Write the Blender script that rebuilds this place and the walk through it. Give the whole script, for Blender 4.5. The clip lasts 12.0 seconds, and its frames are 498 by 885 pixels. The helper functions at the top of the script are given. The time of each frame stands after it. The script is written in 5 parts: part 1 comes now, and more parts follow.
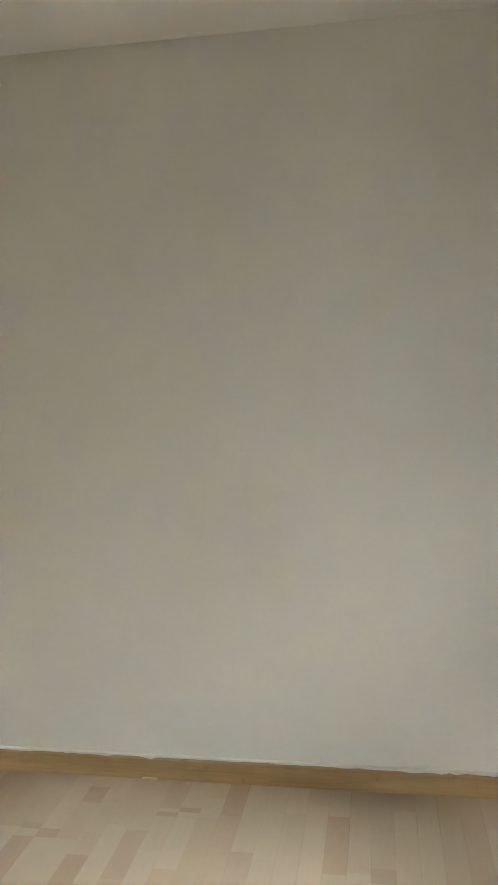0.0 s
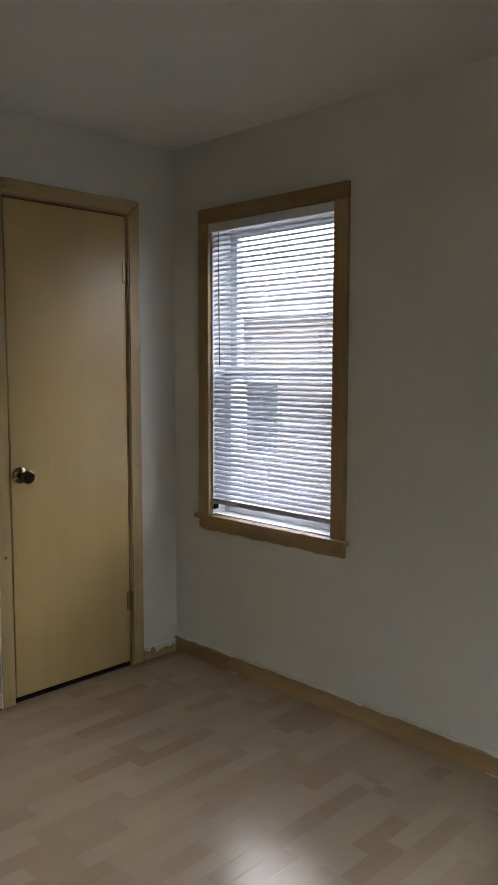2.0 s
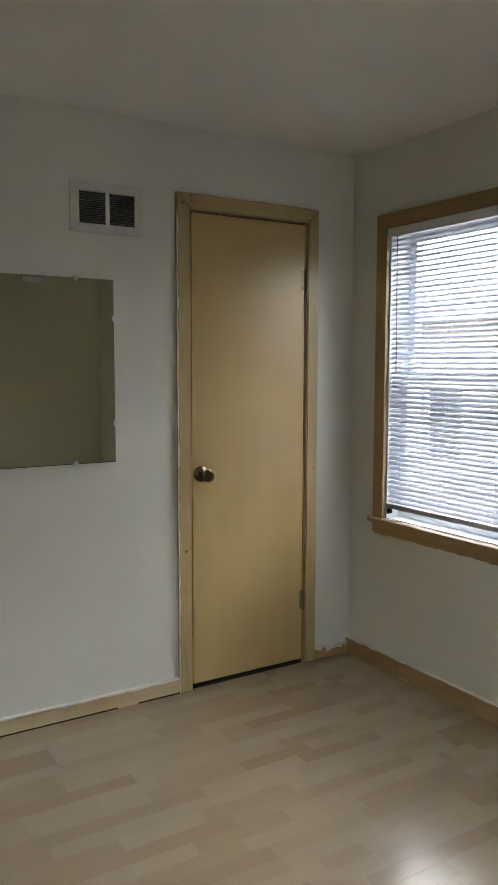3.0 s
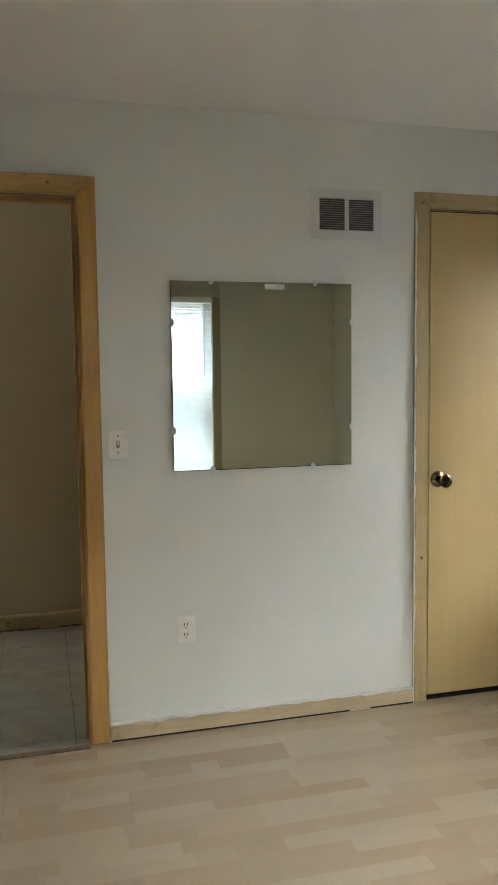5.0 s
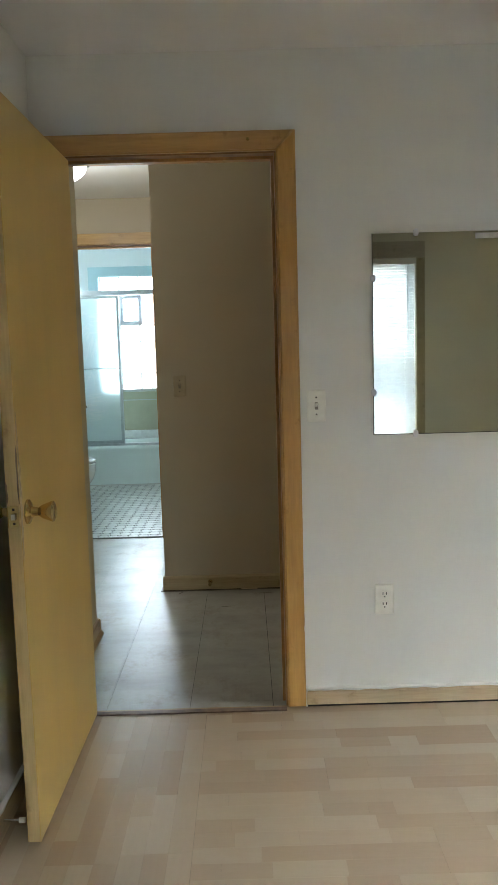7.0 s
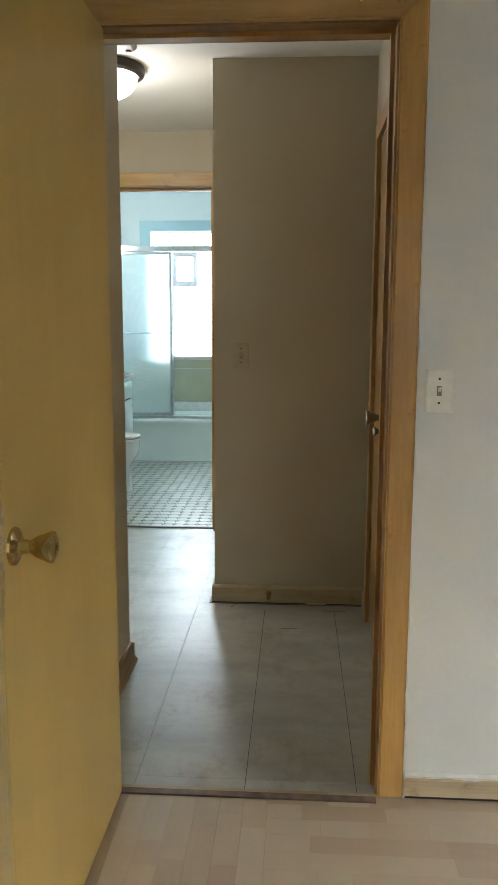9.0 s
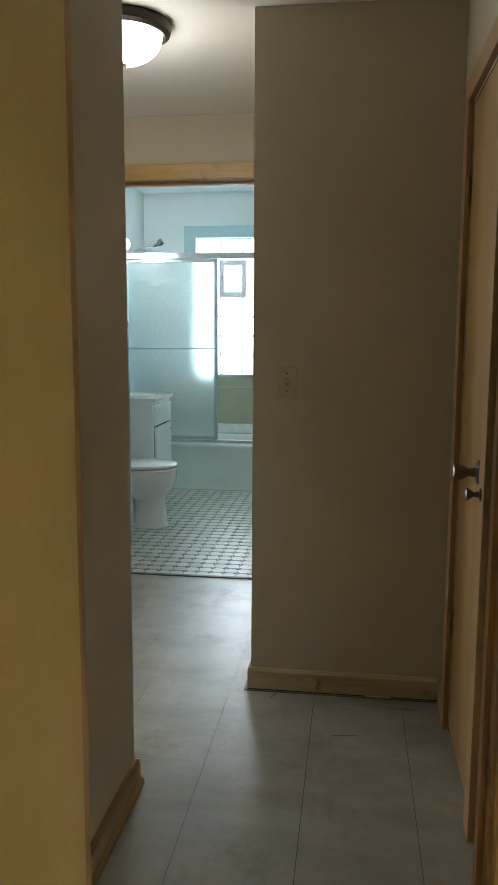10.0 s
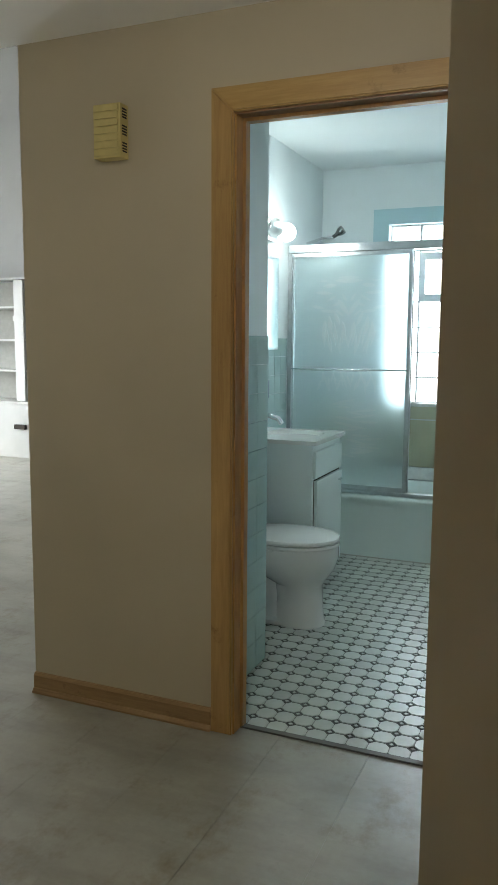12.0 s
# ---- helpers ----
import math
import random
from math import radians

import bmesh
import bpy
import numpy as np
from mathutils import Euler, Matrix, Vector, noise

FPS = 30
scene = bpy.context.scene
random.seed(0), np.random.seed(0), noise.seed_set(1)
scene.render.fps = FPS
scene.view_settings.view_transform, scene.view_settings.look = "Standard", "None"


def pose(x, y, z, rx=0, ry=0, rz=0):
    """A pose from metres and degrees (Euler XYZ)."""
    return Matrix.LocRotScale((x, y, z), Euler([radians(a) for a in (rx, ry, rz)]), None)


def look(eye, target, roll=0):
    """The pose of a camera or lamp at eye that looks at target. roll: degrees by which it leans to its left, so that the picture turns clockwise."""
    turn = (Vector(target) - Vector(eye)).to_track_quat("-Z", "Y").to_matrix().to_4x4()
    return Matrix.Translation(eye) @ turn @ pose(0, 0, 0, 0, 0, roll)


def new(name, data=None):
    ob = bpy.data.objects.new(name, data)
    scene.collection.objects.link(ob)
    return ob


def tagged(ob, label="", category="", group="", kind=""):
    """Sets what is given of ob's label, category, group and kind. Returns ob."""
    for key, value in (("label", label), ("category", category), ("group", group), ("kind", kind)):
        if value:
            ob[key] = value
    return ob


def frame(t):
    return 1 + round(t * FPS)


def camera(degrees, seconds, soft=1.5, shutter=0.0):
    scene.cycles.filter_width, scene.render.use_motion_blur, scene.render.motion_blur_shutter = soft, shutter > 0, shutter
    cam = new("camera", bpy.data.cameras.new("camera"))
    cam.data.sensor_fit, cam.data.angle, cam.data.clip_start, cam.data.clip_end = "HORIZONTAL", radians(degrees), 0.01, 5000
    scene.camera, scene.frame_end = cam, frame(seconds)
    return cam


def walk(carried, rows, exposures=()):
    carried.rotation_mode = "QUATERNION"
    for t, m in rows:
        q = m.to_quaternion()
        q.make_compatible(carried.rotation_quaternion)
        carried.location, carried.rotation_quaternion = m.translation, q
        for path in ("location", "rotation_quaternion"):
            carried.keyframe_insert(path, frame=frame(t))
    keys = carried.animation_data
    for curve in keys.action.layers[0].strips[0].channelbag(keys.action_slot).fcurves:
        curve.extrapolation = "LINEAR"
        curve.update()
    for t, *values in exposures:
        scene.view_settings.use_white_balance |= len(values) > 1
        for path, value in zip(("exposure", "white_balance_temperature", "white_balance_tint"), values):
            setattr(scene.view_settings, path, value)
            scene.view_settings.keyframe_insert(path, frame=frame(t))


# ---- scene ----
cam = camera(35.5, 12.0)
PATH = [
    (0, (-0.12, -2.438, 1.3), (1.848, -2.111, 1.152), -1.5),
    (0.5, (-0.148, -2.501, 1.296), (1.763, -1.926, 1.165), 0.4),
    (1, (-0.136, -2.68, 1.287), (1.643, -1.772, 1.181), 0.0),
    (1.5, (-0.059, -2.806, 1.347), (1.525, -1.596, 1.188), -0.2),
    (2, (-0.088, -2.849, 1.391), (1.329, -1.452, 1.192), 0.1),
    (2.5, (-0.087, -2.868, 1.407), (1.149, -1.309, 1.199), -0.3),
    (3, (-0.089, -2.912, 1.405), (0.963, -1.222, 1.209), 0.1),
    (3.5, (-0.059, -2.927, 1.434), (0.822, -1.144, 1.224), 0.1),
    (5.5, (-0.119, -2.886, 1.367), (0.28, -0.933, 1.199), -0.8),
    (6, (-0.11, -2.85, 1.372), (0.156, -0.877, 1.186), -0.9),
    (6.5, (-0.095, -2.839, 1.325), (0.029, -0.851, 1.142), -1.2),
    (7, (-0.092, -2.819, 1.336), (-0.087, -0.833, 1.105), -1.6),
    (9, (-0.203, -2.029, 1.309), (-0.324, -0.056, 1.003), 0.15),
    (9.5, (-0.178, -1.654, 1.334), (-0.412, 0.312, 1.040), 0.05),
    (10, (-0.221, -1.287, 1.329), (-0.483, 0.677, 1.053), 0.3),
    (10.5, (-0.228, -0.850, 1.310), (-0.519, 1.110, 1.043), 0.8),
    (11, (-0.24, -0.412, 1.336), (-0.711, 1.514, 1.067), 0.3),
    (11.5, (-0.323, -0.015, 1.353), (-0.904, 1.882, 1.099), 0.1),
    (12, (-0.392, 0.359, 1.376), (-1.165, 2.186, 1.12), 0.4),
]
EXPOSURES = [(0.0, 3.5, 6500, 12), (0.5, 3.5, 6500, 12), (1.0, 3.4, 6500, 13), (1.5, 2.68, 6500, 14), (2.0, 1.93, 6500, 14.5), (2.5, 1.9, 6500, 11.5), (3.0, 2.45, 6500, 10), (3.5, 2.95, 6500, 10), (5.5, 3.22, 6400, 9), (7.0, 3.3, 6250, 10), (9.0, 3.43, 6450, 10.5), (9.5, 3.4, 6450, 10.5), (10.0, 2.94, 6500, 10.5), (10.5, 3.02, 6500, 11), (11.0, 3.05, 6500, 10), (11.5, 2.95, 6500, 10), (12.0, 2.72, 6500, 10)]
walk(cam, [(t, look(eye, aim, roll)) for t, eye, aim, roll in PATH], EXPOSURES)

# ---- light ----
SUN_E, SUN_A = radians(48), radians(70)
world = bpy.data.worlds.new("world")
scene.world = world
world.use_nodes = True
wn = world.node_tree.nodes
sky = wn.new("ShaderNodeTexSky")
sky.sky_type, sky.sun_disc = "NISHITA", False
sky.sun_elevation, sky.sun_rotation = SUN_E, SUN_A
sky.dust_density, sky.air_density = 4.0, 1.0
skymix = wn.new("ShaderNodeMix")
skymix.data_type = "RGBA"
skymix.inputs[0].default_value = 0.75
skymix.inputs[7].default_value = (17.0, 18.0, 19.0, 1)
world.node_tree.links.new(sky.outputs[0], skymix.inputs[6])
world.node_tree.links.new(skymix.outputs[2], wn["Background"].inputs[0])
wn["Background"].inputs[1].default_value = 0.15

sun = new("sun", bpy.data.lights.new("sun", "SUN"))
sun.data.energy, sun.data.angle, sun.data.color = 0.8, radians(14), (1.0, 0.96, 0.9)
sun.matrix_world = look((0, 0, 20), (-math.sin(SUN_A) * 10 * -1, -math.cos(SUN_A) * 10 * -1, 20 - 10 * math.tan(SUN_E)))


def window_lamp(name, eye, target, w, h, power):
    la = new(name, bpy.data.lights.new(name, "AREA"))
    la.data.shape, la.data.size, la.data.size_y, la.data.energy = "RECTANGLE", w, h, power
    la.data.color = (0.86, 0.95, 1.0)
    la.matrix_world = look(eye, target)


LAMP_HALL, LAMP_VANITY = 0.85, 0.9

# ---- plan ----
XR, XL, YB, CZ, HZ = 2.30, -0.82, -3.30, 2.37, 2.42
YH, XH, YBW, XEND = 1.484, -0.578, 2.735, -2.305
YBB = 2.815
CORX, CORY = -0.838, 0.804
XRH = 0.125
BX0, BX1, BY1, BZ = -2.17, -0.60, 5.90, 2.60
TUBY = 5.17


# ---- materials ----
class M:
    """A small builder of node materials."""

    def __init__(self, name, colour, rough=0.6, metal=0.0, spec=0.5):
        self.m = bpy.data.materials.new(name)
        self.m.use_nodes = True
        self.nt = self.m.node_tree
        self.b = self.nt.nodes["Principled BSDF"]
        self.b.inputs["Base Color"].default_value = (*colour, 1)
        self.b.inputs["Roughness"].default_value = rough
        self.b.inputs["Metallic"].default_value = metal
        self.b.inputs["Specular IOR Level"].default_value = spec
        self.colour = colour
        self.tc = None

    def n(self, kind, **kw):
        node = self.nt.nodes.new(kind)
        for k, v in kw.items():
            node.inputs[k].default_value = v
        return node

    def link(self, a, b):
        self.nt.links.new(a, b)

    def coords(self, stretch=(1, 1, 1), where="Object"):
        if self.tc is None:
            self.tc = self.n("ShaderNodeTexCoord")
        mp = self.n("ShaderNodeMapping", Scale=stretch)
        self.link(self.tc.outputs[where], mp.inputs[0])
        return mp.outputs[0]

    def world_coords(self, stretch=(1, 1, 1)):
        g = self.n("ShaderNodeNewGeometry")
        mp = self.n("ShaderNodeMapping", Scale=stretch)
        self.link(g.outputs["Position"], mp.inputs[0])
        return mp.outputs[0]

    def noise(self, vec, scale, detail=4, rough=0.55):
        t = self.n("ShaderNodeTexNoise", Scale=scale, Detail=detail, Roughness=rough)
        self.link(vec, t.inputs["Vector"])
        return t.outputs[0]

    def ramp(self, fac, stops):
        r = self.n("ShaderNodeValToRGB")
        e = r.color_ramp.elements
        while len(e) < len(stops):
            e.new(0.5)
        for el, (p, c) in zip(e, stops):
            el.position, el.color = p, (*c, 1)
        self.link(fac, r.inputs[0])
        return r.outputs[0]

    def mix(self, fac, a, b, blend="MIX"):
        x = self.n("ShaderNodeMix")
        x.data_type, x.blend_type = "RGBA", blend
        for v, i in ((fac, 0), (a, 6), (b, 7)):
            if isinstance(v, (int, float)):
                x.inputs[i].default_value = v
            elif isinstance(v, tuple):
                x.inputs[i].default_value = (*v, 1)
            else:
                self.link(v, x.inputs[i])
        return x.outputs[2]

    def base(self, c):
        self.link(c, self.b.inputs["Base Color"])
        return self

    def rough(self, fac, lo, hi):
        r = self.n("ShaderNodeMapRange")
        r.inputs["To Min"].default_value, r.inputs["To Max"].default_value = lo, hi
        self.link(fac, r.inputs[0])
        self.link(r.outputs[0], self.b.inputs["Roughness"])
        return self

    def bump(self, fac, strength=0.2, dist=0.002):
        bu = self.n("ShaderNodeBump", Strength=strength, Distance=dist)
        self.link(fac, bu.inputs["Height"])
        self.link(bu.outputs[0], self.b.inputs["Normal"])
        return self


def scaled(c, k):
    return tuple(min(1, v * k) for v in c)


def paint(name, colour, rough=0.55, var=0.06, relief=0.15):
    m = M(name, colour, rough)
    big = m.noise(m.world_coords(), 1.3, 3)
    fine = m.noise(m.world_coords(), 60, 3)
    c = m.ramp(big, [(0.3, scaled(colour, 1 - var)), (0.7, scaled(colour, 1 + var))])
    smudge = m.ramp(m.noise(m.world_coords((3, 3, 1.2)), 2.2, 6, 0.7), [(0.62, (1, 1, 1)), (0.78, (0.965, 0.955, 0.93))])
    c = m.mix(1.0, c, smudge, "MULTIPLY")
    m.base(c).rough(fine, rough - 0.06, rough + 0.08).bump(fine, relief, 0.0012)
    return m.m


def wood(name, light, dark, axis="z", rough=0.38, scale=1.0, fine=0.25, grimy=1.0):
    s = {"x": (1, 14, 14), "y": (14, 1, 14), "z": (14, 14, 1)}[axis]
    m = M(name, light, rough)
    wc = m.world_coords(tuple(v * scale for v in s))
    g1 = m.noise(wc, 1.5, 6, 0.6)
    g2 = m.noise(m.world_coords(tuple(v * scale * 5 for v in s)), 2.0, 4, 0.6)
    big = m.noise(m.world_coords(), 1.1, 3)
    c = m.ramp(g1, [(0.3, dark), (0.62, light)])
    c = m.mix(fine, c, m.ramp(g2, [(0.35, scaled(dark, 0.8)), (0.6, light)]))
    c = m.mix(1.0, c, m.ramp(big, [(0.35, (0.86, 0.84, 0.8)), (0.65, (1.06, 1.06, 1.06))]), "MULTIPLY")
    grime = m.noise(m.world_coords((5, 5, 5)), 2.3, 6, 0.72)
    c = m.mix(1.0, c, m.ramp(grime, [(0.60, (1, 1, 1)), (0.74, tuple(1 - grimy * (1 - v) for v in (0.62, 0.55, 0.46)))]), "MULTIPLY")
    m.base(c).rough(g1, rough - 0.05, rough + 0.06).bump(g2, 0.06, 0.0006)
    return m.m


def plain(name, colour, rough=0.5, metal=0.0, var=0.08, scale=20):
    m = M(name, colour, rough, metal)
    f = m.noise(m.world_coords(), scale, 4)
    m.base(m.ramp(f, [(0.3, scaled(colour, 1 - var)), (0.7, scaled(colour, 1 + var))])).rough(f, max(0.02, rough - 0.05), rough + 0.08)
    return m.m


WALL = paint("wall_paint", (0.745, 0.735, 0.66), 0.5, 0.03)
CEIL = paint("ceiling_paint", (0.80, 0.785, 0.74), 0.75, 0.03)
HALLW = paint("hall_wall_paint", (0.465, 0.405, 0.29), 0.5)
BATHW = paint("bathroom_wall_paint", (0.74, 0.82, 0.83), 0.5)
TEAL = paint("teal_trim_paint", (0.42, 0.63, 0.68), 0.45)
TRIM = wood("pine_trim_upright", (0.56, 0.365, 0.155), (0.44, 0.265, 0.095), "z")
TRIMX = wood("pine_trim_along_x", (0.55, 0.375, 0.17), (0.42, 0.265, 0.10), "x")
TRIMY = wood("pine_trim_along_y", (0.47, 0.32, 0.155), (0.34, 0.21, 0.09), "y")
# Trim pine, duller: the backlit casing's shade is mixed into the wood colour.
TRIMW = wood("backlit_window_trim", (0.52, 0.345, 0.175), (0.38, 0.25, 0.12), "z")
FADED = wood("greyed_trim", (0.42, 0.38, 0.28), (0.34, 0.30, 0.21), "z")
ORANGE = wood("orange_pine_upright", (0.62, 0.35, 0.10), (0.48, 0.25, 0.065), "z")
ORANGEX = wood("orange_pine_along_x", (0.58, 0.355, 0.135), (0.44, 0.25, 0.08), "x")
PALEPINE = wood("pale_worn_pine", (0.62, 0.49, 0.31), (0.50, 0.37, 0.21), "x")
GOLDUP = wood("worn_golden_pine", (0.46, 0.29, 0.105), (0.33, 0.185, 0.06), "z")
GOLDLEVEL = wood("worn_golden_pine_level", (0.50, 0.33, 0.12), (0.38, 0.225, 0.07), "x")
PALEX = wood("pale_scuffed_pine", (0.50, 0.42, 0.27), (0.38, 0.29, 0.16), "x")
GRIMY = wood("grimy_pine", (0.34, 0.22, 0.10), (0.22, 0.13, 0.055), "y")
# Birch with warm light bounced off nearby wood put into its colour.
BIRCHWARM = wood("warm_lit_birch_veneer", (0.60, 0.405, 0.118), (0.55, 0.365, 0.10), "z", 0.33, 0.35, fine=0.08, grimy=0.0)
JAMB = wood("jamb_wood", (0.50, 0.27, 0.085), (0.36, 0.175, 0.055), "z")
JAMBX = wood("jamb_wood_along_x", (0.30, 0.16, 0.07), (0.2, 0.10, 0.04), "x")
BIRCH = wood("birch_veneer", (0.59, 0.43, 0.195), (0.55, 0.39, 0.168), "z", 0.30, 0.35, fine=0.08, grimy=0.0)
# Linen door woods, darker brown than the other doors and casings.
BROWN = wood("dark_brown_veneer", (0.34, 0.195, 0.062), (0.27, 0.15, 0.045), "z", 0.4, 0.5, fine=0.12, grimy=0.6)
BROWNUP = wood("dark_brown_pine", (0.40, 0.235, 0.10), (0.28, 0.155, 0.06), "z")
BROWNLEVEL = wood("dark_brown_pine_level", (0.40, 0.235, 0.10), (0.28, 0.155, 0.06), "y")
CLOSETUP = wood("pale_pine_upright", (0.56, 0.42, 0.215), (0.45, 0.32, 0.15), "z")
CLOSETLEVEL = wood("pale_pine_level", (0.56, 0.42, 0.215), (0.45, 0.32, 0.15), "x")
DARK = plain("dark_gap", (0.02, 0.015, 0.01), 0.8)
WHITE = plain("white_plastic", (0.82, 0.80, 0.70), 0.4)
IVORY = plain("ivory_plastic", (0.62, 0.56, 0.36), 0.4)
VINYL = plain("white_vinyl_frame", (0.78, 0.80, 0.82), 0.35, 0, 0.02, 6)
BRASS = plain("aged_brass", (0.50, 0.38, 0.16), 0.16, 1.0, 0.2, 40)
OLDBRASS = plain("dull_brass", (0.30, 0.22, 0.10), 0.35, 1.0, 0.2, 40)
CHROME = plain("chrome", (0.72, 0.74, 0.75), 0.14, 1.0)
ALU = plain("brushed_aluminium", (0.62, 0.66, 0.68), 0.32, 1.0)
BRONZE = plain("dark_bronze", (0.035, 0.028, 0.022), 0.4, 0.6)
PORC = plain("porcelain", (0.76, 0.77, 0.74), 0.12, 0, 0.015, 5)
ENAMEL = plain("tub_enamel", (0.76, 0.86, 0.83), 0.16, 0, 0.02, 5)
CABW = plain("cabinet_white", (0.71, 0.79, 0.77), 0.35, 0, 0.015, 5)
CLEAR = plain("clear_plastic", (0.75, 0.76, 0.76), 0.12)

mm = M("mirror_silver", (0.62, 0.64, 0.52), 0.02, 1.0)
MIRROR = mm.m
gm = M("window_glass", (1, 1, 1), 0.0)
gm.b.inputs["Transmission Weight"].default_value = 1.0
gm.b.inputs["IOR"].default_value = 1.05
GLASS = gm.m

sm = M("slat_white", (0.68, 0.735, 0.83), 0.4)
tr = sm.n("ShaderNodeBsdfTranslucent", Color=(0.85, 0.88, 0.92, 1))
ms = sm.n("ShaderNodeMixShader", Fac=0.12)
sm.link(sm.b.outputs[0], ms.inputs[1])
sm.link(tr.outputs[0], ms.inputs[2])
sm.link(ms.outputs[0], sm.nt.nodes["Material Output"].inputs[0])
SLAT = sm.m
# Darker copy of the white slats; the mirrored blind's shade is in the colour.
SLAT_SHADED = plain("slat_shaded_white", (0.55, 0.585, 0.65), 0.45, 0, 0.03)


def emit(name, colour, strength):
    m = M(name, colour, 0.4)
    m.b.inputs["Emission Color"].default_value = (*colour, 1)
    m.b.inputs["Emission Strength"].default_value = strength
    return m.m


GLOBE = emit("lit_opal_glass", (1.0, 0.97, 0.90), 1.1)
BULB = emit("lit_globe", (0.95, 1.0, 0.98), 2.4)

fg = M("frosted_glass", (0.80, 0.89, 0.90), 0.4)
fg.b.inputs["Transmission Weight"].default_value = 0.92
fg.b.inputs["IOR"].default_value = 1.3
fgn = fg.noise(fg.world_coords((1.0, 1.0, 1.8)), 11, 3, 0.5)
fg.bump(fgn, 0.05, 0.003).rough(fgn, 0.26, 0.32)
FROST = fg.m
eg = M("etched_glass", (0.87, 0.93, 0.93), 0.8)
et = eg.n("ShaderNodeBsdfTranslucent", Color=(0.99, 1.0, 1.0, 1))
em = eg.n("ShaderNodeMixShader", Fac=0.5)
eg.link(eg.b.outputs[0], em.inputs[1])
eg.link(et.outputs[0], em.inputs[2])
eg.link(em.outputs[0], eg.nt.nodes["Material Output"].inputs[0])
ETCH = eg.m

gb = M("glass_block", (0.86, 0.95, 0.97), 0.25)
gb.b.inputs["Transmission Weight"].default_value = 0.95
gb.b.inputs["IOR"].default_value = 1.12
gb.bump(gb.noise(gb.world_coords(), 30, 2), 0.4, 0.004)
GBLOCK = gb.m
MORTAR = plain("mortar", (0.45, 0.5, 0.5), 0.8)

# beech laminate in small staves
fl = M("beech_laminate", (0.6, 0.45, 0.3), 0.3)
fgeo = fl.n("ShaderNodeNewGeometry")
foi = fl.n("ShaderNodeObjectInfo")
fadd = fl.n("ShaderNodeMath")
fadd.operation = "ADD"
fl.link(fgeo.outputs["Random Per Island"], fadd.inputs[0])
fl.link(foi.outputs["Random"], fadd.inputs[1])
ffr = fl.n("ShaderNodeMath")
ffr.operation = "FRACT"
fl.link(fadd.outputs[0], ffr.inputs[0])
fcol = fl.ramp(ffr.outputs[0], [(0.0, (0.382, 0.277, 0.182)), (0.2, (0.412, 0.314, 0.213)), (0.5, (0.458, 0.366, 0.256)), (0.78, (0.435, 0.345, 0.239)), (1.0, (0.393, 0.292, 0.195))])
fgr = fl.noise(fl.coords((2, 22, 2)), 3, 5, 0.6)
fcol = fl.mix(1.0, fcol, fl.ramp(fgr, [(0.35, (0.985, 0.98, 0.97)), (0.65, (1.01, 1.01, 1.01))]), "MULTIPLY")
fbig = fl.noise(fl.world_coords(), 3, 5, 0.6)
fl.base(fcol).rough(fbig, 0.21, 0.28).bump(fgr, 0.02, 0.0003)
fl.b.inputs["Coat Weight"].default_value = 0.2
fl.b.inputs["Coat Roughness"].default_value = 0.16
LAM = fl.m

# grey vinyl of the hall
hv = M("grey_vinyl", (0.305, 0.305, 0.27), 0.35)
hbig = hv.noise(hv.world_coords(), 1.8, 6, 0.65)
hfine = hv.noise(hv.world_coords(), 45, 4, 0.6)
hoi = hv.n("ShaderNodeObjectInfo")
hc = hv.ramp(hbig, [(0.3, (0.245, 0.232, 0.185)), (0.5, (0.30, 0.288, 0.24)), (0.72, (0.36, 0.352, 0.305))])
hst = hv.noise(hv.world_coords((1.2, 0.8, 1)), 4.2, 7, 0.75)
hc = hv.mix(1.0, hc, hv.ramp(hst, [(0.53, (1, 1, 1)), (0.70, (0.74, 0.67, 0.56))]), "MULTIPLY")
hsm = hv.noise(hv.world_coords((0.7, 2.2, 1)), 2.6, 5, 0.6)
hc = hv.mix(1.0, hc, hv.ramp(hsm, [(0.36, (0.86, 0.855, 0.84)), (0.56, (1.05, 1.05, 1.05))]), "MULTIPLY")
hc = hv.mix(1.0, hc, hv.ramp(hfine, [(0.35, (0.97, 0.97, 0.96)), (0.65, (1.02, 1.02, 1.02))]), "MULTIPLY")
hc = hv.mix(1.0, hc, hv.ramp(hoi.outputs["Random"], [(0.0, (0.98, 0.98, 0.98)), (1.0, (1.02, 1.02, 1.02))]), "MULTIPLY")
hv.base(hc).rough(hst, 0.18, 0.48).bump(hfine, 0.06, 0.0008)
HVINYL = hv.m

# glazed floor tile and wall tile
ft = M("glazed_floor_tile", (0.62, 0.66, 0.62), 0.2)
foi2 = ft.n("ShaderNodeObjectInfo")
fg2 = ft.n("ShaderNodeNewGeometry")
fa2 = ft.n("ShaderNodeMath")
fa2.operation = "ADD"
ft.link(foi2.outputs["Random"], fa2.inputs[0])
ft.link(fg2.outputs["Random Per Island"], fa2.inputs[1])
ff2 = ft.n("ShaderNodeMath")
ff2.operation = "FRACT"
ft.link(fa2.outputs[0], ff2.inputs[0])
fc2 = ft.ramp(ff2.outputs[0], [(0.0, (0.45, 0.485, 0.445)), (1.0, (0.57, 0.60, 0.555))])
fn2 = ft.noise(ft.world_coords(), 9, 5, 0.6)
ft.base(ft.mix(1.0, fc2, ft.ramp(fn2, [(0.3, (0.88, 0.9, 0.86)), (0.6, (1.04, 1.04, 1.04))]), "MULTIPLY")).rough(fn2, 0.24, 0.42)
FTILE = ft.m
